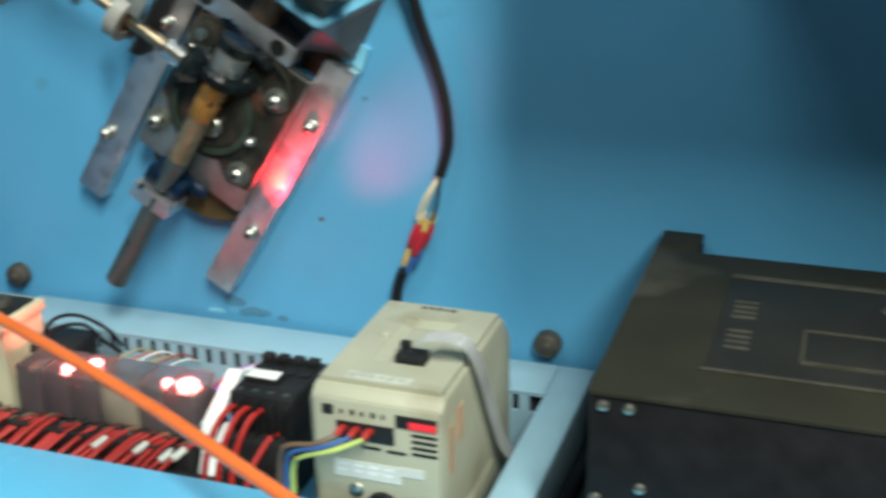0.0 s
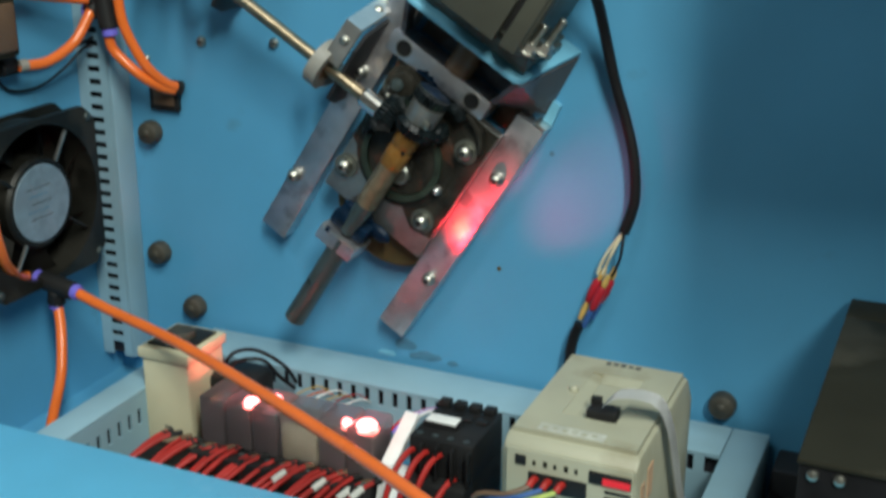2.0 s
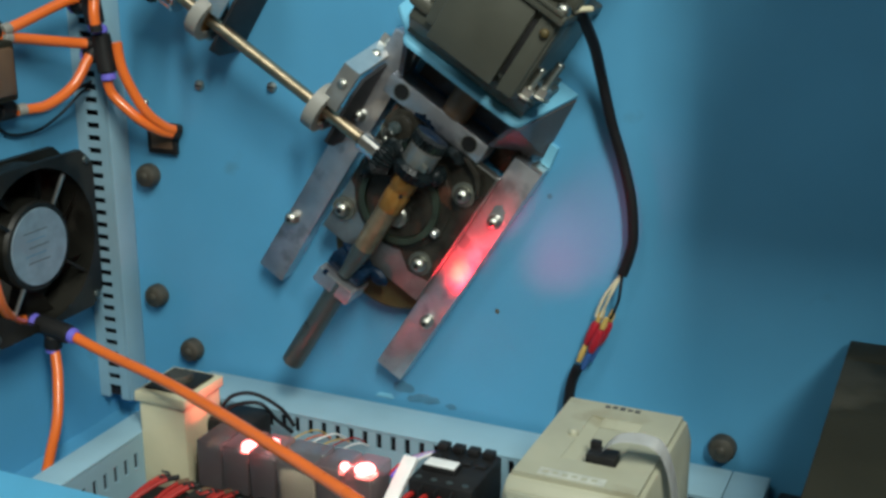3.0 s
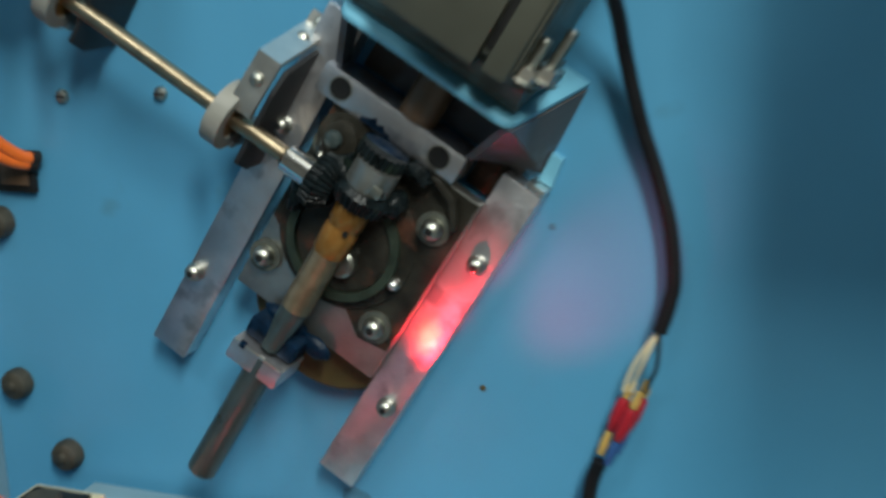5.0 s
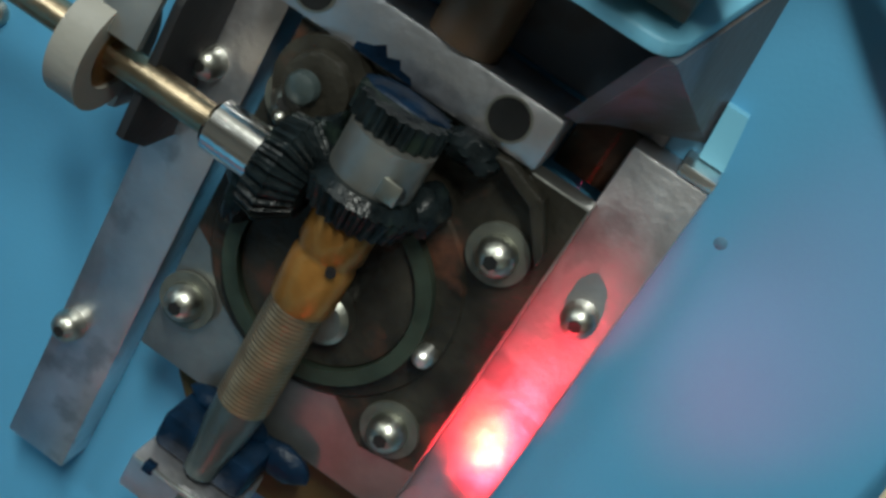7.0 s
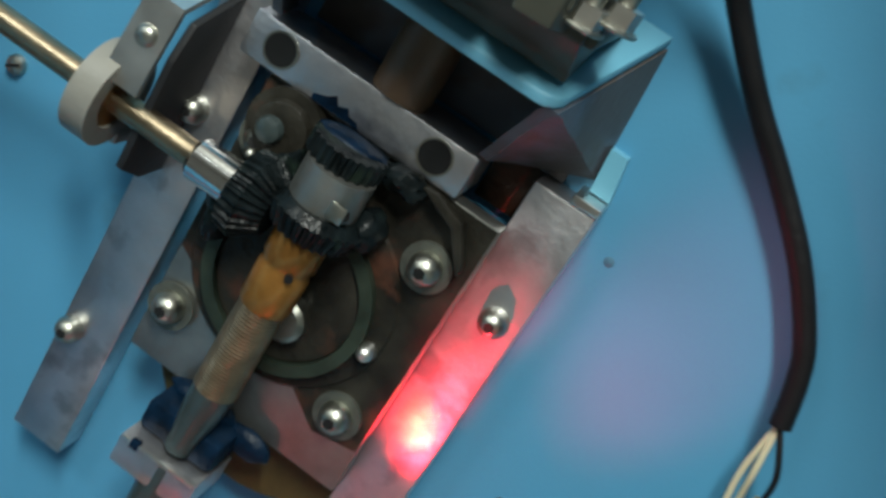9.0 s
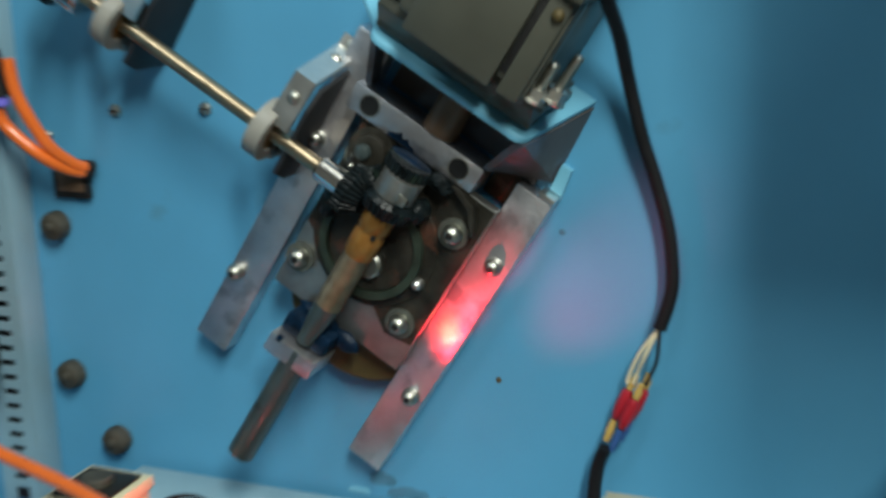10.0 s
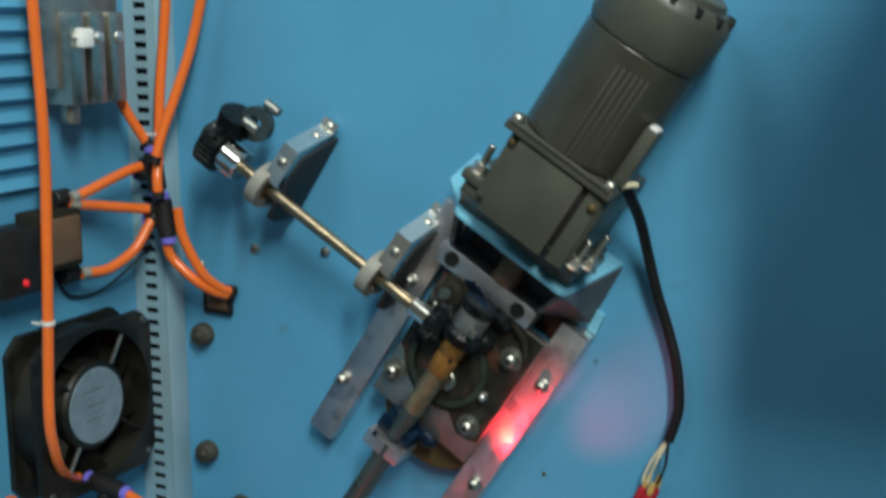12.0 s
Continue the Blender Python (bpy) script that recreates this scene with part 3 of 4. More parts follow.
def motor():
    t = thing("gear_motor", MECH, "dark olive-grey geared electric motor with square gearbox", "motor")
    g = part("gearbox", box(-42, 26, 125, 169.6, 4, 64.8, 1.6), MOTOR, t, "square cast gearbox")
    part("gearbox_face", box(-35, 10.5, 119.5, 169.4, 60, 69, 1.4), MOTOR, g)
    part("gearbox_foot", prism([(124.6, 3), (125.9, 3), (125.9, 58), (119.5, 58), (110.5, 47), (107, 46)], -53, 31, 0, bevel=0.8), MOTOR, g)
    part("groove", box(10.7, 14, 128, 164, 64.9, 65.6, 0.2), BLACK, g)
    part("flank", prism([(14.2, 52), (26, 52), (26.5, 60), (24, 66.5), (14.2, 68)], 120, 169.4, 1, bevel=0.8), MOTOR, g)
    part("ear", box(-57, -42.2, 126.1, 134, 10, 61, 2.5), MOTOR, g)
    part("ear", box(26.2, 34, 119, 124, 10, 55, 1.5), MOTOR, g)
    rim = part("rear_flange", box(-47, 27, 169.8, 175.6, 3, 71, 1.2), MOTOR, g)
    part("rim_lip", box(-45, 25, 174.4, 177, 69.2, 72, 0.6), MOTOR, rim)
    for x, y, z, h in ((-50, 134, 54, 18), (-50, 134, 16, 18), (28, 124, 57, 18), (34, 127, 52, 22)):
        b = part("flange_bolt", rod((x, y, z), (x + (0.8 if x > 0 else 0), y + h, z + 1), 2.3, ch=0.5), BOLT, t)
        part("nut", rod((x, y + 0.1, z), (x, y + 5, z), 5.0, seg=6), BRIGHT, b)
        part("washer", rod((x, y - 1, z), (x, y, z), 6.4, ch=0.3), BOLT, b)
    for x in (-43, 22):
        part("rear_screw", dome((x, 175.8, 66), (0, 1, 0), 4.2, 5), BOLT, t)
    for x, y in ((-39, 164), (20.5, 161)):
        part("face_screw", dome((x, y, 64.8 if x < 0 else 67), (0, 0, 1), 2.8, 2.6), BRASSD, t)
    body = part("motor_body", lathe((-12, 176, 36.5), (-12, 246, 36.5), [(0, 33.6), (0.02, 34.6), (0.98, 34.6), (1, 33.6)], seg=56), MOTORB, t, "smooth cylindrical motor body")
    for k in range(6):
        a = radians(4 + k * 6)
        part("rib", box(-0.7, 0.7, 178, 235, 34.2, 36.0, 0.4), MOTOR, body).matrix_local = Matrix.Translation((-0.012, 0, 0.0365)) @ Matrix.Rotation(a, 4, "Y")
    part("end_bell", lathe((-12, 246.1, 36.5), (-12, 282, 36.5), [(0, 35.0), (0.08, 36.4), (0.75, 36.4), (0.92, 34), (1, 30)], seg=56), MOTOR, t, "stepped end cap")
    cap = part("end_cover", lathe((-12, 282.1, 36.5), (-12, 287, 36.5), [(0, 28), (0.7, 27), (1, 24)], seg=40), MOTOR, t)
    for k in range(14):
        a = k * math.tau / 14
        part("vent", box(30.5, 35.6, 276.5, 282, -1.6, 1.6, 0.4), BLACK, cap).matrix_local = Matrix.Translation((-0.012, 0, 0.0365)) @ Matrix.Rotation(a, 4, "Y")
    part("junction_rail", box(19, 27, 178, 214, 46, 61, 1.5), MOTOR, t, "long terminal cover")
    part("cable_lug", hose([(25, 177, 56), (27.5, 180, 55), (31, 182, 50)], 1.7), CREAM, t, "yellowed cable lug")
    part("rail_tip", box(20.5, 26, 214.2, 216, 50, 61, 0.6), RIBBON, t)


def motor_cable():
    t = thing("motor_cable", AT, "black sheathed motor cable ending in red crimp connectors", "cable")
    part("sheath", hose([(326, -50, 140), (327.5, -42, 130), (329.5, -26, 113), (331, -13, 92), (336.5, -8, 66), (343.5, -6, 44), (349.5, -6, 22), (352, -7, 0), (350.5, -8, -12), (347, -9, -24)], 3.3, seg=16), RUBBER, t)
    for k, (dx, dz, mat) in enumerate(((-4, 0, CREAM), (-1, -2, CREAM), (5, 0, RUBBER))):
        part("wire", hose([(347, -9, -23), (342 + dx, -9 - k * 2, -37), (338 + dx * 1.1, -9, -47), (336 + dx, -9, -53)], 0.95, seg=8), mat, t)
    for k, (dx, dy, dz) in enumerate(((-3.5, -7, 0), (0.5, -11, -3), (4, -6, 1))):
        c = part("crimp", lathe((336 + dx, dy, -57 + dz), (329.5 + dx, dy, -73 + dz), [(0, 1.8), (0.12, 2.9), (0.6, 3.1), (0.9, 2.4), (1, 1.7)]), REDCAP, t, "red insulated crimp connector")
        part("boot", lathe((329.2 + dx, dy, -73.5 + dz), (325 + dx, dy, -85 + dz), [(0, 1.6), (0.5, 2.1), (1, 1.5)]), (YELLOW, BLUEW, BLUEW)[k], c)
        part("boot", lathe((339 + dx * 0.8, dy, -49 + dz), (336.2 + dx, dy, -56.6 + dz), [(0, 1.3), (0.6, 2.1), (1, 1.7)]), YELLOW, c)
    part("lower_cable", hose([(322, -9, -88), (318, -9, -100), (317, -12, -120), (319, -20, -160), (322, -30, -189)], 3.4), RUBBER, t)


# ---- the electrics in the tray ----
def inverter():
    t = thing("frequency_inverter", place(3.8, 0, -4), "beige plastic frequency inverter with dusty case and display", "inverter")
    part("body", prism([(-180, -190), (-70, -190), (-62, -180), (-62, -92), (-76, -75), (-174, -75), (-180, -80)], 333, 402, 0, bevel=2.2), BEIGE, t)
    part("side_band", box(331.2, 332.9, -176, -70, -188, -84, 0.6), BEIGE, t)
    lid = box(335.8, 353.5, -172.5, -78, -75.2, -72.4)
    for b in ((382, 399.4, -172.5, -78), (353.5, 382, -96, -78), (353.5, 382, -172.5, -150)):
        box(*b, -75.2, -72.4, 0, lid)
    cover = part("front_cover", lid, BEIGE, t, "raised cover round a moulded recess")
    part("recess_slope", prism([(353.6, -74.8), (360, -74.8), (353.6, -72.6)], -149.9, -96.1, 1), BEIGE, cover)
    part("recess_step", prism([(-96.1, -74.8), (-104, -74.8), (-96.1, -72.6)], 360, 381.8, 0), BEIGE, cover)
    part("knob", dome((351, -122, -72.4), (0, 0, 1), 2.6, 3), BEIGE, cover)
    part("socket", box(366, 381, -149, -138, -74.7, -68.5, 0.5), BLACK, cover, "black ribbon socket")
    part("latch", box(365.5, 371, -140, -136, -74.7, -65.5, 0.6), BLACK, cover)
    for k in range(5):
        part("name_bar", box(357 + k * 4.2, 359.8 + k * 4.2, -84 + 0.6 * (k % 2), -80.8 + 0.4 * (k % 3), -72.38, -72.2), INK, cover, "dark printed mark")
    part("rating_label", box(348, 382, -171.5, -164.5, -72.38, -71.9), DUSTY, t, "pale worn printed strip")
    for k in range(6):
        part("text_bar", box(350 + k * 5, 353 + k * 5, -170 + 0.8 * (k % 2), -166.8, -71.88, -71.75), BEIGE, t)
    f = part("front_panel", box(336, 401, -182.5, -180.1, -188, -79, 0.8), BEIGE, t, "terminal face with sockets and vents")
    part("small_window", box(341, 346.5, -183.2, -182.4, -87, -82), BLACK, f)
    tw = part("terminal_window", box(348, 378, -183.2, -182.4, -99.5, -90, 0.2), BLACK, f)
    for k in range(3):
        part("terminal_wire", hose([(352 + k * 7, -182.8, -93.5), (351.5 + k * 7, -186, -93), (350.5 + k * 7, -189, -95)], 1.9, seg=8), RED, tw, "red wire ferrule")
    part("display", box(379, 400, -183.3, -182.4, -89, -82.5, 0.2), BLACK, f)
    part("display_digits", box(386, 399.6, -183.7, -183.25, -88.6, -85.0), DISPLAY, f, "glowing red display strip")
    for k in range(4):
        part("vent_slot", box(387, 400, -183.0, -182.4, -93 - k * 3.4, -91.6 - k * 3.4), BLACK, f)
    for k in range(2):
        part("vent_slot", box(361 + k * 13, 371 + k * 13, -183.0, -182.4, -103.6 - k * 0.4, -102.2 - k * 0.4), BLACK, f)
    lb = part("type_label", box(346, 381, -183.0, -182.4, -121, -111.5), LABEL, f, "white type label with printed lines")
    part("type_label", box(381.2, 393, -183.0, -182.4, -116, -111), LABEL, f)
    for k in range(2):
        for j in range(4):
            part("text_bar", box(348 + j * 8, 353.5 + j * 8 - k, -183.2, -182.95, -114.6 - k * 3.4, -113.2 - k * 3.4), RIBBON, lb)
    for k in range(5):
        part("print_mark", box(350 + k * 5.4, 351.5 + k * 5.4 + 0.6 * (k % 2), -182.75, -182.4, -86.4, -83.8 + 0.5 * (k % 2)), OLIVE, f)
    part("screw", dome((357, -182.4, -128), (0, -1, 0), 4, 2), BOLT, f)
    part("plug", ring((371, -182.4, -136), (371, -186, -136), 4, 9), BLACK, f)
    part("side_vents", box(402.1, 402.8, -160, -100, -170, -150, 0.2), BEIGE, t)
    # Orange patches paint the air tube's reflection on the side face.
    part("side_gleam", box(402.1, 402.6, -172, -165, -118, -92), TUBE_GLEAM, t, "faint orange patch for the tube's reflection")
    part("side_gleam", box(402.1, 402.6, -160, -150, -106, -88), TUBE_GLEAM, t)
    for k, mat in enumerate((BROWNW, BLUEW, LIME)):
        part("mains_wire", hose([(350.5 + k * 7, -189, -95), (341 + k * 5, -195, -98 - k), (328 + k * 3.5, -197 + k, -100 - k * 3), (322 + k * 3, -194 + k, -110 - k * 2), (320 + k * 3, -192 + k, -134), (320 + k * 3, -188, -182)], 1.35, seg=8), mat, t, "stiff mains wire")
    rib = bmesh.new()
    pts = smooth_path([(374, -143, -66), (381, -144, -59), (393, -143, -57.5), (402, -140, -62), (406.5, -132, -80), (407, -116, -108), (407.5, -98, -138), (409, -82, -156), (413, -72, -161)], 6)
    rows_ = [(rib.verts.new(p + Vector((0, -6.2, 0))), rib.verts.new(p + Vector((0, 6.2, 0)))) for p in pts]
    for a, b in zip(rows_, rows_[1:]):
        rib.faces.new((a[0], a[1], b[1], b[0]))
    bmesh.ops.solidify(rib, geom=rib.faces[:], thickness=1.0)
    part("ribbon_cable", rib, RIBBON, t, "flat grey-white ribbon cable")


def timer_relay():
    t = thing("timer_relay", place(4.5, -2, 0), "cream plastic plug-in timer relay with dark dial face", "timer")
    part("case", box(56, 91, -106, -66, -178, -111, 1.4), CREAM, t)
    part("rim", box(54, 93, -108, -64, -118, -110.8, 1.2), CREAM, t)
    d = part("dial_face", box(58, 89, -102, -69, -110.7, -109, 0.6), OLIVED, t, "dark dial face with markings")
    part("dial", lathe((73, -84, -108.9), (73, -84, -105), [(0, 9), (0.8, 8.4), (1, 7.4)]), KNOB, d)
    for k in range(2):
        part("print_mark", box(70, 76, -106.4, -105.9, -170 + k * 4, -168.6 + k * 4), INK, t)
    part("socket", box(54, 93, -125, -50, -190, -178.2, 1.0), BLACK, t, "black relay socket")


def relay(x, w, lit, clouded=False):
    """A plug-in relay; lit: where its lamp sits along the width, how far back, and its radius, or None."""
    t = thing("plug_in_relay", place(x, 0, 0), "clear plastic plug-in relay" + (" with glowing red lamp" if lit else ", clouded and unlit" if clouded else ", dark inside"), "relay", "row of plug-in relays")
    part("case", box(0.4, w - 0.4, -120, -92, -162, -130, 1.6), RELAY, t, "clear plastic case")
    part("coil", box(2, w - 2, -118, -94, -161, -140, 1.0), CREAM if clouded else COIL, t, "dark red coil")
    part("armature", box(4, w - 4, -114, -100, -139.8, -136, 0.6), BOLT, t)
    if lit:
        part("lamp", dome((lit[0], lit[1], -135.5), (0, 0, 1), lit[2], 4.6), LED, t, "glowing red indicator lamp")
    s = part("socket", box(0, w, -134, -84, -190, -162.2, 0.8), BLACK, t, "black screw-terminal socket")
    n = 2 if w < 22 else 3
    for k in range(n):
        part("terminal_screw", dome((w * (k + 0.5) / n, -124, -162.2), (0, 0, 1), 2.0, 1.0), SHAFT, s)
    return t


def relays():
    for x, w, lit, cl in ((111, 18.6, None, False), (130, 18.6, (12.5, -108, 4.8), False), (149, 18.6, (5.5, -99, 4.0), False), (168, 27, None, True), (195.5, 18.6, (14, -108, 3.0), False), (214.5, 19, (7.5, -106, 6.2), False)):
        relay(x, w, lit, cl)
    random.seed(5)
    t = thing("control_wiring", AT, "dense row of red control wires with black ferrules", "wiring")
    part("terminal_strip", box(68, 262, -170, -135, -190, -173, 1.0), BLACK, t, "black terminal strip")
    for k in range(25):
        x = 84 + k * 6.3 + random.uniform(-2.4, 2.4)
        z = -161.5 + random.uniform(-1.5, 1.5)
        dx = random.uniform(-11, -5)
        part("wire", hose([(x + 1, -121, z), (x + dx * 0.4, -129, z - 1.2), (x + dx * 0.85, -139, z - 4), (x + dx * 1.3, -149, z - 8)], 1.6 + random.uniform(-0.3, 0.3), seg=7, steps=4), RED, t)
        part("ferrule", hose([(x + 3.5, -117.5, z - 0.8), (x + dx * 0.1, -124, z)], 1.9, seg=7, steps=2), (BLACK, BLACK, BROWNW)[k % 3], t)
        if k in (16, 20, 23, 24):
            part("wire_marker", hose([(x + dx * 0.45, -131.5, z - 1.0), (x + dx * 0.8, -140, z - 3.6)], 2.2, seg=7, steps=2), LABEL, t, "pale wire marker sleeve")
    for k in range(3):
        x = 150 + k * 14
        part("thin_wire", hose([(x, -96, -150), (x + 3, -80, -142), (x + 9, -58, -142), (x + 12, -45, -150)], 0.55, seg=6), (YELLOW, WHITE, RED)[k], t)
        part("thin_wire", hose([(x + 5, -96, -152), (x + 9, -80, -143), (x + 13, -58, -145), (x + 15, -45, -152)], 0.55, seg=6), (ORANGE, YELLOW, WHITE)[k], t)
    part("thin_wire", hose([(96, -72, -136), (104, -68, -124), (118, -62, -122), (134, -56, -132), (140, -50, -146)], 1.3, seg=7), RUBBER, t)
    part("thin_wire", hose([(100, -80, -140), (108, -74, -128), (124, -66, -126), (132, -58, -140), (140, -52, -150)], 1.3, seg=7), RUBBER, t)
    for k in range(6):
        part("thin_wire", hose([(232 + k * 2, -96, -140 - k), (240 + k, -82, -134), (252 + k, -62, -137), (262 + k * 3, -48, -152)], 1.1, seg=6), (RED, PURPLE, RIBBON)[k % 3], t)
    part("black_block", box(94, 128, -86, -56, -190, -133, 5.0), BLACK, t, "black terminal block behind the relays")


def marker_strip():
    t = thing("end_bracket", AT, "white plastic rail end bracket between relays and contactor", "rail bracket")
    part("upper_arm", prism([(-84, -131), (-80, -134), (-112, -151), (-118, -149)], 237, 246, 0, bevel=0.6), WHITE, t)
    part("foot", prism([(-118.2, -149), (-112, -151), (-116, -170), (-126, -188), (-132, -188), (-122, -168)], 236, 245, 0, bevel=0.6), WHITE, t)
    part("clip", prism([(-110, -152), (-114, -152), (-134, -172), (-140, -188), (-136, -188), (-128, -170)], 247, 252, 0, bevel=0.4), WHITE, t)


def contactor():
    t = thing("contactor", place(-3, -13, 0), "black motor contactor with white tag and red wires", "contactor")
    part("body", box(259, 298, -116, -56, -188, -150, 1.5), BLACK, t)
    part("upper_body", box(259, 299, -106, -58, -149.8, -126, 1.5), BLACK, t)
    part("tag", box(263, 282, -91.5, -82.5, -122.9, -122, 0.2), WHITE, t, "white blank tag")
    part("tag_holder", box(262, 283, -92.5, -81.5, -125.9, -123, 0.4), BLACK, t)
    for k in range(4):
        x = 260.2 + k * 9.7
        for y0, y1, h in ((-67, -60, 4.5), (-79, -72, 1.6)):
            part("terminal", box(x, x + 7.2, y0, y1, -125.9, -126 + h, 0.9), BLACK, t)
        part("terminal_screw", dome((x + 3.6, -101, -126), (0, 0, 1), 2.0, 0.5), SHAFT, t)
        part("barrier", box(x + 7.6, x + 9.0, -112, -106.2, -149.6, -128, 0.4), BLACK, t)
        part("lower_terminal", box(x, x + 7.4, -124, -116.2, -188, -168, 0.8), BLACK, t)
    for k in range(4):
        x = 261 + k * 8.6
        low = 14 if k == 3 else 0
        part("wire", hose([(x + 1, -104, -136 - low), (x, -110, -134.5 - low), (x - 3, -119, -140 - low), (x - 6, -129, -156 - low * 0.6), (x - 7, -138, -188)], 1.75, seg=8), RED, t, "red control wire")


def control_box():
    t = thing("control_unit", place(9, -8, 0), "dusty dark olive control unit with recessed label panel", "control unit")
    part("top_cover", box(471, 640, -199, -28, -48, -45, 1.0), OLIVE, t, "olive plastic top cover")
    part("tab", box(471, 494, -27.8, 2, -60, -45, 1.2), OLIVE, t)
    part("body", box(472, 638, -198, -30, -190, -48.2, 1.0), RUBBER, t, "black front and sides")
    part("rear_body", box(473, 638, -29.8, 7, -190, -62, 1.0), RUBBER, t)
    p = part("label_panel", box(516, 630, -166, -60, -44.95, -44.2, 0.2), OLIVED, t, "dark recessed label panel")
    part("border", box(516, 630, -60.5, -56, -44.9, -43.6, 0.3), KNOB, p)
    part("border", box(514, 630, -168, -166.2, -44.9, -43.6, 0.3), KNOB, p)
    for k in range(2):
        for j in range(4):
            part("print_bar", box(521, 532, -92 - k * 34 - j * 6, -89 - k * 34 - j * 6, -44.15, -43.9), KNOB, p)
    w = part("window", box(556, 606, -150, -118, -44.15, -43.4, 0.2), OLIVED, p)
    for b in ((556, 606, -118, -116.6), (556, 606, -151.4, -150), (554.6, 556, -151.4, -116.6), (606, 607.4, -151.4, -116.6)):
        part("window_frame", box(*b, -44.1, -42.8), KNOB, w)
    part("key", dome((612, -134, -44.1), (0, 0, 1), 5, 2), BOLT, p)
    part("key", dome((592, -84, -44.1), (0, 0, 1), 4, 2), KNOB, p)
    for x, z in ((478, -52), (489, -52), (495, -90), (476, -98)):
        part("screw", dome((x, -198, z), (0, -1, 0), 2.7, 2.2), BOLT, t)


def gap_cables():
    random.seed(9)
    t = thing("cable_bundle", AT, "black cables lying between the tray end and the control unit", "cable bundle")
    # Box and cables are added to fill the gap with black.
    part("gap_darkener", box(449, 478, -30, -1, -189.8, -150, 2.0), DARKENED, t, "black box added on the panel to darken the gap")
    for k in range(9):
        x, z = 452 + (k % 3) * 9, -184 + (k // 3) * 9
        part("cable", hose([(x + random.uniform(-2, 2), y, z + random.uniform(-2.5, 2.5)) for y in (-32, -80, -130, -180, -236)], 4.2, seg=10, steps=4), RUBBER, t)


# ---- the side wall: fan, pneumatics ----
def fan():
    t = thing("cooling_fan", place(-44.8, -96, -28.5, Matrix.Scale(0.925, 4)), "square black axial cooling fan with dusty round label", "fan")
    bm = bmesh.new()
    n = 56
    outer, inner = [], []
    for i in range(n):
        a = i * math.tau / n
        c, s = math.cos(a), math.sin(a)
        k = 60 / max(abs(c), abs(s))
        k = min(k, 77)
        outer.append((c * k, s * k))
        inner.append((c * 56, s * 56))
    for x0, x1 in ((0.2, 5), (25, 30)):
        own = bmesh.new()
        vs = [[own.verts.new((x, y, z)) for y, z in loop] for x, loop in ((x0, inner), (x0, outer), (x1, outer), (x1, inner))]
        for k in range(4):
            p, q = vs[k], vs[(k + 1) % 4]
            for i in range(n):
                own.faces.new((p[i], p[(i + 1) % n], q[(i + 1) % n], q[i]))
        bm = merged(bm, own)
    part("frame", bm, FANB, t, "black cast frame")
    # Dark disc added behind the blades as the fan's inner shade.
    part("inner_shade_disc", lathe((0.4, 0, 0), (1.6, 0, 0), [(0, 56), (1, 55.5)], seg=48), FANB, t, "dark disc added for the shade inside the fan")
    part("shroud", ring((5, 0, 0), (25, 0, 0), 56, 58.5, seg=56), FANB, t)
    part("motor_hub", lathe((4, 0, 0), (27, 0, 0), [(0, 33), (0.9, 33), (1, 31)], seg=40), FANB, t)
    lb = part("label", lathe((27.1, 0, 0), (27.9, 0, 0), [(0, 28), (1, 27.6)], seg=40), FANLBL, t, "pale blue-grey round label")
    for k in range(5):
        part("text_bar", box(27.95, 28.05, -15 + 2.2 * (k % 3), 9 - 3 * (k % 2), 12 - k * 5.5, 12.6 - k * 5.5), CHIP if k % 2 else KNOB, lb)
    for k in range(4):
        a = radians(55 + 90 * k)
        b = part("strut", box(25, 27.5, 32, 60, -1.2, 1.2, 0.5), PLATE if k % 2 == 0 else FANB, t, "support strut")
        b.matrix_local = Matrix.Rotation(a, 4, "X")
    for k in range(7):
        own = bmesh.new()
        rows_ = []
        for j in range(7):
            r = 33 + j * 22 / 6
            tw = 0.75 - 0.25 * j / 6
            row = []
            for s in (-1, 0, 1):
                ang = s * tw * 0.42 + j * 0.05
                row.append(own.verts.new((13 + s * 8, r * math.cos(ang), r * math.sin(ang))))
            rows_.append(row)
        for p, q in zip(rows_, rows_[1:]):
            for s in range(2):
                own.faces.new((p[s], p[s + 1], q[s + 1], q[s]))
        bmesh.ops.solidify(own, geom=own.faces[:], thickness=1.4)
        part("blade", own, FANB, t).matrix_local = Matrix.Rotation(k * math.tau / 7, 4, "X")
    for y, z in ((52, 52), (-52, 52), (52, -52), (-52, -52)):
        part("screw", dome((30, y, z), (1, 0, 0), 3.2, 2.0), SHAFT, t)


def tee(m, label):
    t = thing("tube_fitting", m, label, "tube fitting", "black push-in tube fittings")
    part("body", rod((-13, 0, 0), (13, 0, 0), 6.4, ch=1), BLACK, t)
    part("branch", rod((0, 0, -4), (0, 0, -14), 6.0, ch=1), BLACK, t)
    for a, b in (((-18, 0, 0), (-13, 0, 0)), ((13, 0, 0), (18, 0, 0))):
        part("collet", rod(a, b, 5.2, ch=0.8), PURPLE, t, "blue release collet")
    part("collet", rod((0, 0, -14), (0, 0, -17), 5.0, ch=0.6), PURPLE, t)
    return t


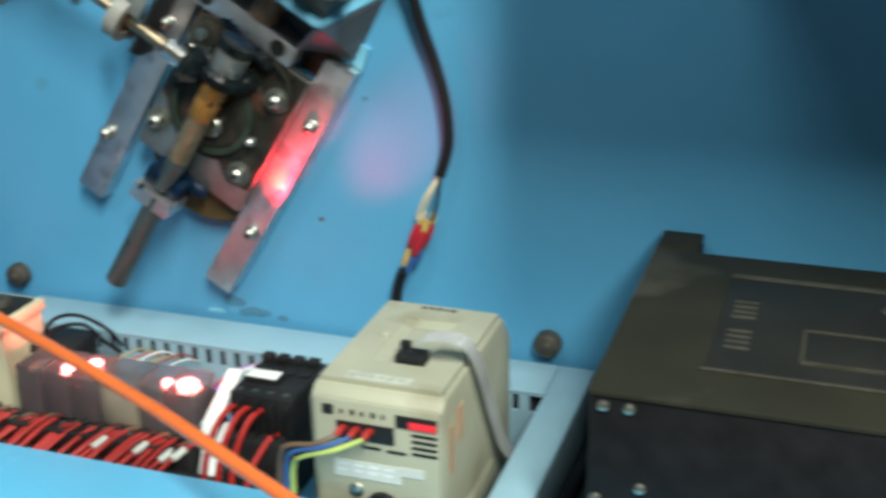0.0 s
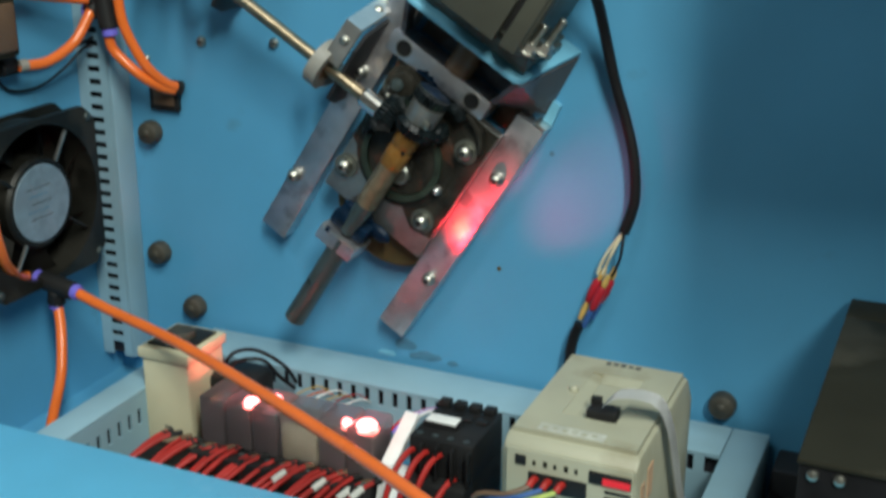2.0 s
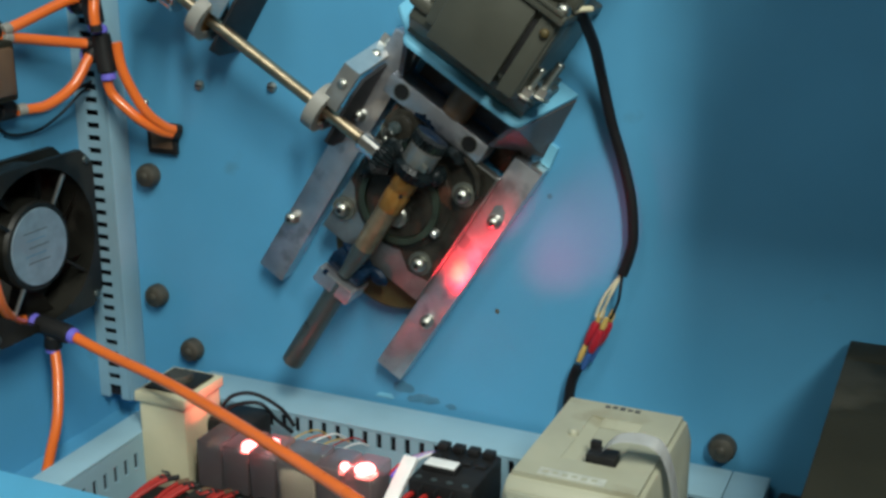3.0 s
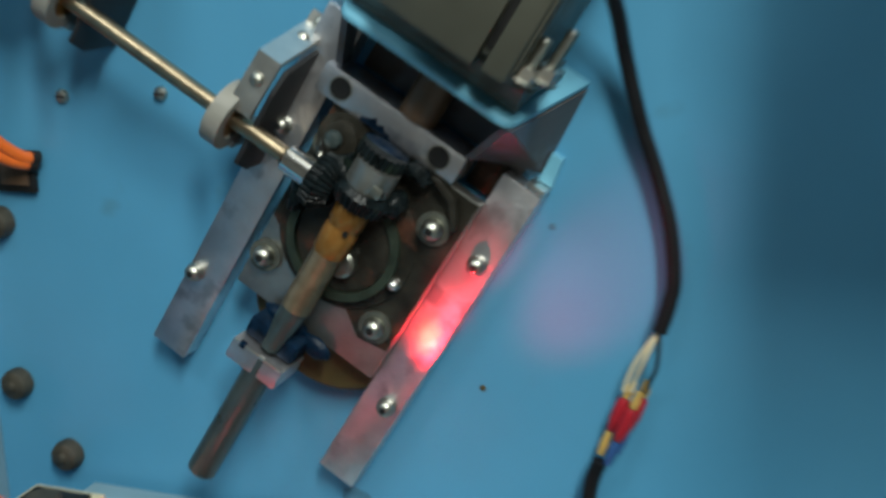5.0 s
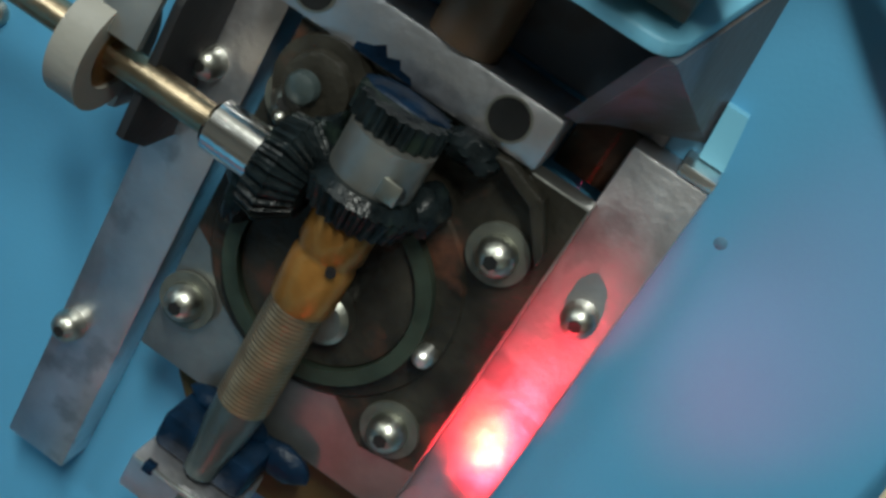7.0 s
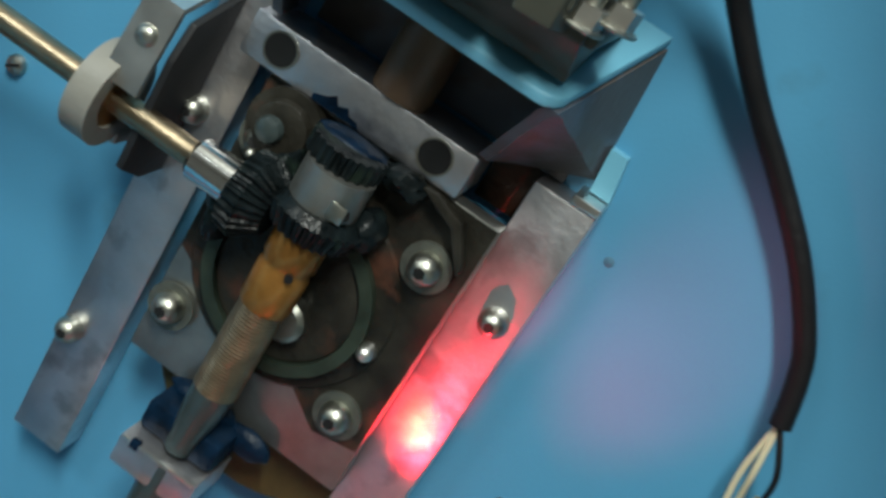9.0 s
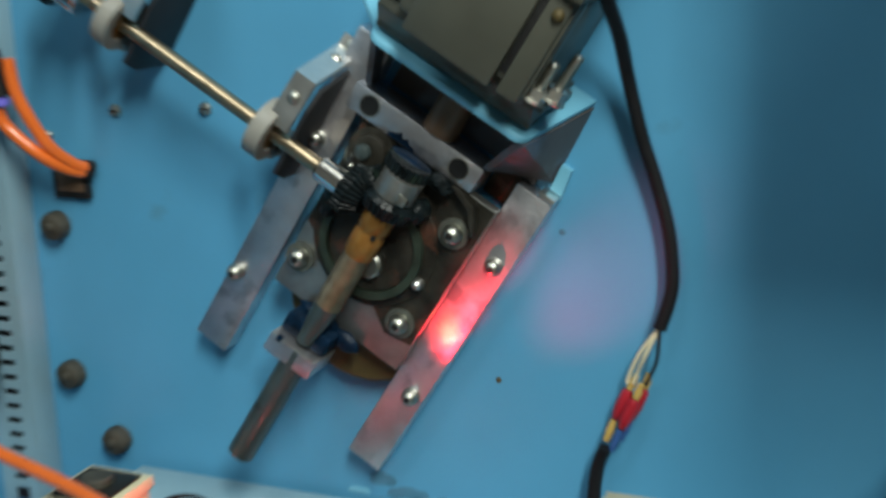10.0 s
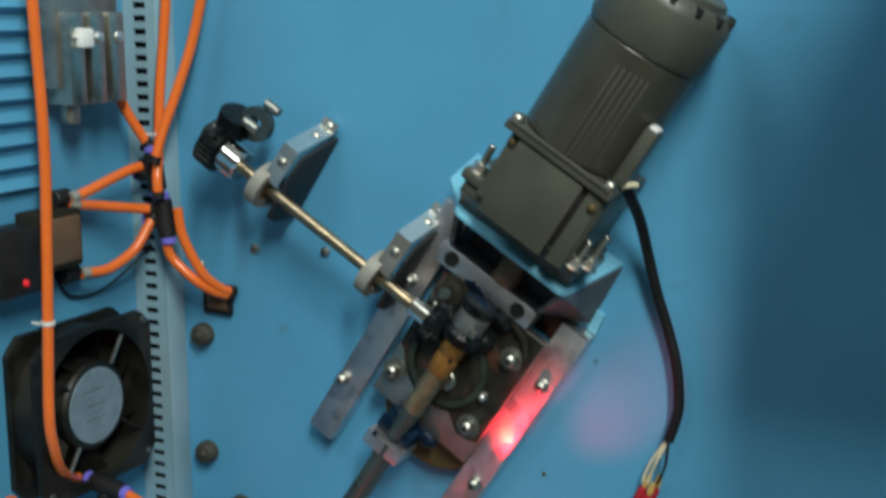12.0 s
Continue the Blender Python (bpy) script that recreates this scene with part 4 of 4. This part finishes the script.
def tube(points, label, r=3.5, ferrule=False, tie=None):
    t = thing("air_tube", AT, label, "air tube", "orange air tubes")
    if ferrule:
        a, b = Vector(points[0]), Vector(points[1])
        part("ferrule", rod(a, a + (b - a).normalized() * 6, r + 0.5, seg=14, ch=0.4), RINGW, t, "milky plastic ferrule")
    if tie:
        part("cable_tie", ring(Vector(tie) - Vector((0, 0, 1.2)), Vector(tie) + Vector((0, 0, 1.2)), r + 0.1, r + 1.0), RIBBON, t, "white cable tie")
        part("tie_tail", box(tie[0] - 9, tie[0] - 3, tie[1] - 4.6, tie[1] - 3.8, tie[2] - 0.9, tie[2] + 0.9, 0.2), RIBBON, t)
    part("tube", hose(points, r, seg=14), ORANGE, t)
    path = smooth_path(points, 8)
    a, b = path[-2], path[-1]
    part("tube_end", rod(b - (b - a).normalized() * 4, b + (b - a).normalized() * 0.6, r + 0.5, seg=14), BLACK, t, "black end sleeve")
    return t


def pneumatics():
    tee(place(-10.5, -100, -83, Matrix.Rotation(radians(10), 4, "Y")), "black tee fitting with blue collets in the orange air line")
    tube([(-8, -146, 275), (-8, -144, 226), (-8, -142, 150), (-8, -145, 90), (-8, -148, 42), (-8, -152, -17), (-10, -147, -42), (-17, -135, -60), (-27, -116, -74), (-31, -105, -78.5), (-29, -101, -80)], "long orange air tube hanging in front of the fan", tie=(-8, -148, 42))
    tube([(6, -100, -86), (34, -105, -91), (115, -133, -92), (247, -195, -92), (335, -242, -92), (380, -266, -94), (470, -310, -112)], "orange air tube crossing over the relays")
    tube([(-12, -100, -98), (-6, -106, -114), (1, -118, -138), (1, -128, -160), (-2, -138, -189)], "orange air tube dropping to the base plate")
    tube([(-30, -166, -70), (-33, -168, -100), (-30, -170, -150), (-24, -174, -189)], "orange air tube behind the fan edge")
    for x, y, z, lab in ((-12, -34, 122, "upper"), (-5, -34, 90, "lower")):
        tee(place(x, y, z, Matrix.Rotation(radians(82), 4, "Y")), "black tee fitting strapped to the wiring duct, %s one" % lab)
    tube([(-40, -70, 275), (-34, -62, 226), (-27, -52, 178), (-18, -38, 146), (-15, -35, 140)], "orange air tube running down to the fittings")
    tube([(0, -24, 275), (-6, -26, 215), (-8, -30, 177), (-7.5, -34, 142), (-4, -42, 118), (-3, -42, 106)], "orange air tube curving onto the fittings", tie=(-7.6, -33, 148))
    tube([(30, -18, 275), (16, -22, 215), (6, -30, 177), (-1, -38, 150), (-4, -44, 130)], "orange air tube joining the bundle")
    tube([(-4, -34, 72), (-2, -32, 62), (13, -26, 46), (21, -14, 36), (27, -3, 32)], "orange air tube bending into the panel opening")
    tube([(6, -34, 98), (8, -32, 78), (17, -24, 52), (24, -11, 38), (28, -2, 35)], "second orange air tube into the panel opening")
    tube([(-30, -98, 111), (-28, -84, 114), (-22, -50, 124), (-18, -36, 126)], "short orange air tube from the valve", ferrule=True)
    tube([(-30, -98, 107), (-28, -80, 104), (-20, -48, 98), (-12, -36, 96)], "second short orange air tube from the valve", ferrule=True)
    tube([(-30, -92, 60), (-24, -72, 60), (-18, -52, 70), (-14, -40, 86), (-12, -36, 92)], "orange loop from the valve outlet", ferrule=True)
    w = thing("valve_wires", AT, "thin black wires looping from the valve to the duct", "wires")
    part("wire", hose([(-40, -98, 68), (-41, -84, 58), (-41, -60, 54), (-38, -40, 60), (-30, -24, 66), (-28, -21, 68)], 1.1, seg=7), RUBBER, w)
    part("wire", hose([(-42, -104, 62), (-42, -92, 44), (-42, -64, 40), (-40, -40, 48), (-34, -26, 60), (-30, -21, 62)], 1.0, seg=7), RUBBER, w)
    g = thing("panel_grommet", AT, "black edged rectangular cable opening in the blue panel", "grommet")
    part("frame", box(2, 26, -4, 0, 17, 39, 1.0), BLACK, g)
    part("lip", box(6, 23, -5, -4.05, 21, 33, 0.3), BROWNW, g)
    v = thing("solenoid_valve", AT, "brownish solenoid valve with black fittings on the side panel", "valve")
    part("coil", box(-44.8, -22, -134, -97, 68, 106, 2.5), OLIVE, v, "dusty brown coil")
    part("coil_face", box(-30, -20, -131, -100, 72, 102, 2.0), BROWNW, v)
    part("valve_body", box(-44.8, -22, -170, -134.2, 58, 100, 2.0), BLACK, v)
    for y, z in ((-102, 111), (-98, 60)):
        part("port", rod((-36, y - 6, z), (-36, y + 8, z), 6, ch=1), BLACK, v)
    part("lamp", dome((-22, -150, 66), (1, 0, 0), 2.4, 2), DISPLAY, v, "small red lamp")
    m = thing("valve_manifold", AT, "bright metal valve manifold block on the side panel", "manifold")
    part("block", box(-44.8, -22, -112, -52, 182, 262, 2.0), PLATE, m)
    for k in range(3):
        part("port_block", box(-36, -14, -108 + k * 19, -94 + k * 19, 172, 230, 1.6), BOLT, m)
        part("screw", dome((-13.9, -101 + k * 19, 214), (1, 0, 0), 4, 3), BRIGHT, m)
    part("white_plug", box(-14, -8, -104, -92, 208, 220, 1.5), WHITE, m)
    part("fitting", rod((-26, -98, 160), (-26, -98, 172), 6, ch=1), BOLT, m)
    s = thing("louvre_vent", AT, "pressed louvre vent in the blue side panel", "vent")
    for k in range(9):
        part("louvre", prism([(-45, 118 + k * 14), (-39, 121 + k * 14), (-45, 127 + k * 14)], -200, -104, 1), BLUE, s)


def details():
    for x, z in ((46, 67), (103, 70), (0, 52)):
        panel_screw(x, z, 3.6 if x else 2.5)
    for x, z in ((297, 17), (264, -63)):
        solid("paint_chip", lathe((0, 0, 0), (0, -0.25, 0), [(0, 1.7), (1, 1.3)], seg=9), CHIP if z > 0 else BRASSD, place(x, 0, z), "small chip in the blue paint", "paint chip", "chips in the paint")


def grime(x, z, wide, high, seed, mat, label):
    """A thin uneven smear on the back panel."""
    solid("grime_smear", lump((0, 0, 0), (wide, 0.25, high), seed), mat, place(x, -0.1, z), label, "grime", "smears on the blue panel")


def build():
    room()
    cabinet()
    for x, z in ((0, 0), (0, -90), (28, -128), (413, -128)):
        round_knob(x, z)
    duct("wiring_duct", 375, 38, 50, 10.2, "grey slotted wiring duct along the back of the tray", place(46, -44, -190), 0.73, 0.945)
    duct("wiring_duct", 142, 22, 50, 10.2, "short grey slotted wiring duct across the tray end", place(61, -188, -190, Matrix.Rotation(radians(90), 4, "Z")), 0.54, 0.76)
    duct("wiring_duct", 180, 22, 50, 10.2, "grey slotted wiring duct at the tray end by the inverter", place(421.5, -6, -190, Matrix.Rotation(radians(-90), 4, "Z")), 0.54, 0.76)
    up = Matrix(((0, 0, 1, 0), (0, 1, 0, 0), (-1, 0, 0, 0), (0, 0, 0, 1)))
    duct("wiring_duct", 460, 20, 28, 9.0, "upright grey slotted wiring duct beside the fan", place(-44.8, -20.2, 290, up))
    guide_bar(35, 55, -104, 73, ((47.3, 31), (48, -55)), "flat ground steel guide bar lit by a red glow")
    guide_bar(-70.5, -50.5, -103.5, 92, ((-66, -58.4), (-62, 31.3)), "flat grey steel guide bar with bolt heads")
    carriage()
    screw_drive()
    cross_rod()
    rod_bracket(-63, "bright zinc bracket with white bearing ring beside the guide bar")
    rod_bracket(-159, "bright zinc bracket with white bearing ring at the rod's far end")
    motor_bracket()
    motor()
    motor_cable()
    inverter()
    timer_relay()
    relays()
    marker_strip()
    contactor()
    control_box()
    gap_cables()
    fan()
    pneumatics()
    details()
    for x, z, wide, high, seed in ((197, -128, 8, 4, 1.3), (213, -134, 10, 3, 4.1), (205, -135.5, 5, 2.5, 8.8), (232, -136, 4, 2, 2.7)):
        grime(x, z, wide, high, seed, SMEAR, "dull oily smear on the blue panel above the duct")
    grime(183, -137, 7, 2, 6.2, PALE, "pale scrape in the blue paint above the duct")


build()
# the relays' red indicator lamps throw their light up onto the drive
SPOT = Vector((0.2416, -0.0135, Z0 - 0.034))
ALONG = Vector((math.cos(A), 0, math.sin(A)))
ACROSS = Vector((math.sin(A), 0, -math.cos(A)))
LED_AT = (0.2215, -0.106, Z0 - 0.1265)
lamp("relay_lamp_core", "SPOT", LED_AT, SPOT, 1.5, (1.0, 0.26, 0.09), radius=0.003, cone=6.5, blend=1.0)
lamp("relay_lamp_beam", "SPOT", LED_AT, SPOT + ALONG * 0.003, 3.0, (1.0, 0.02, 0.04), radius=0.003, cone=14, blend=1.0)
lamp("relay_lamp_beam", "SPOT", LED_AT, SPOT + ALONG * 0.036 + ACROSS * 0.001, 3.2, (1.0, 0.03, 0.05), radius=0.003, cone=15, blend=1.0)
lamp("relay_lamp_glow", "SPOT", LED_AT, (0.318, 0.0, Z0 - 0.008), 2.3, (1.0, 0.04, 0.10), radius=0.010, cone=23, blend=1.0)
lamp("relay_lamp_halo", "POINT", (0.2215, -0.106, Z0 - 0.125), SPOT, 0.007, (1.0, 0.06, 0.08), radius=0.012)
lamp("relay_lamp_halo", "POINT", (0.1435, -0.109, Z0 - 0.125), SPOT, 0.007, (1.0, 0.06, 0.08), radius=0.012)
lamp("relay_lamp_spill", "SPOT", (0.139, -0.107, Z0 - 0.127), (0.097, -0.085, Z0 - 0.116), 0.16, (1.0, 0.10, 0.06), radius=0.004, cone=70, blend=1.0)


def motions():
    """Everything but the camera stays at rest."""


motions()
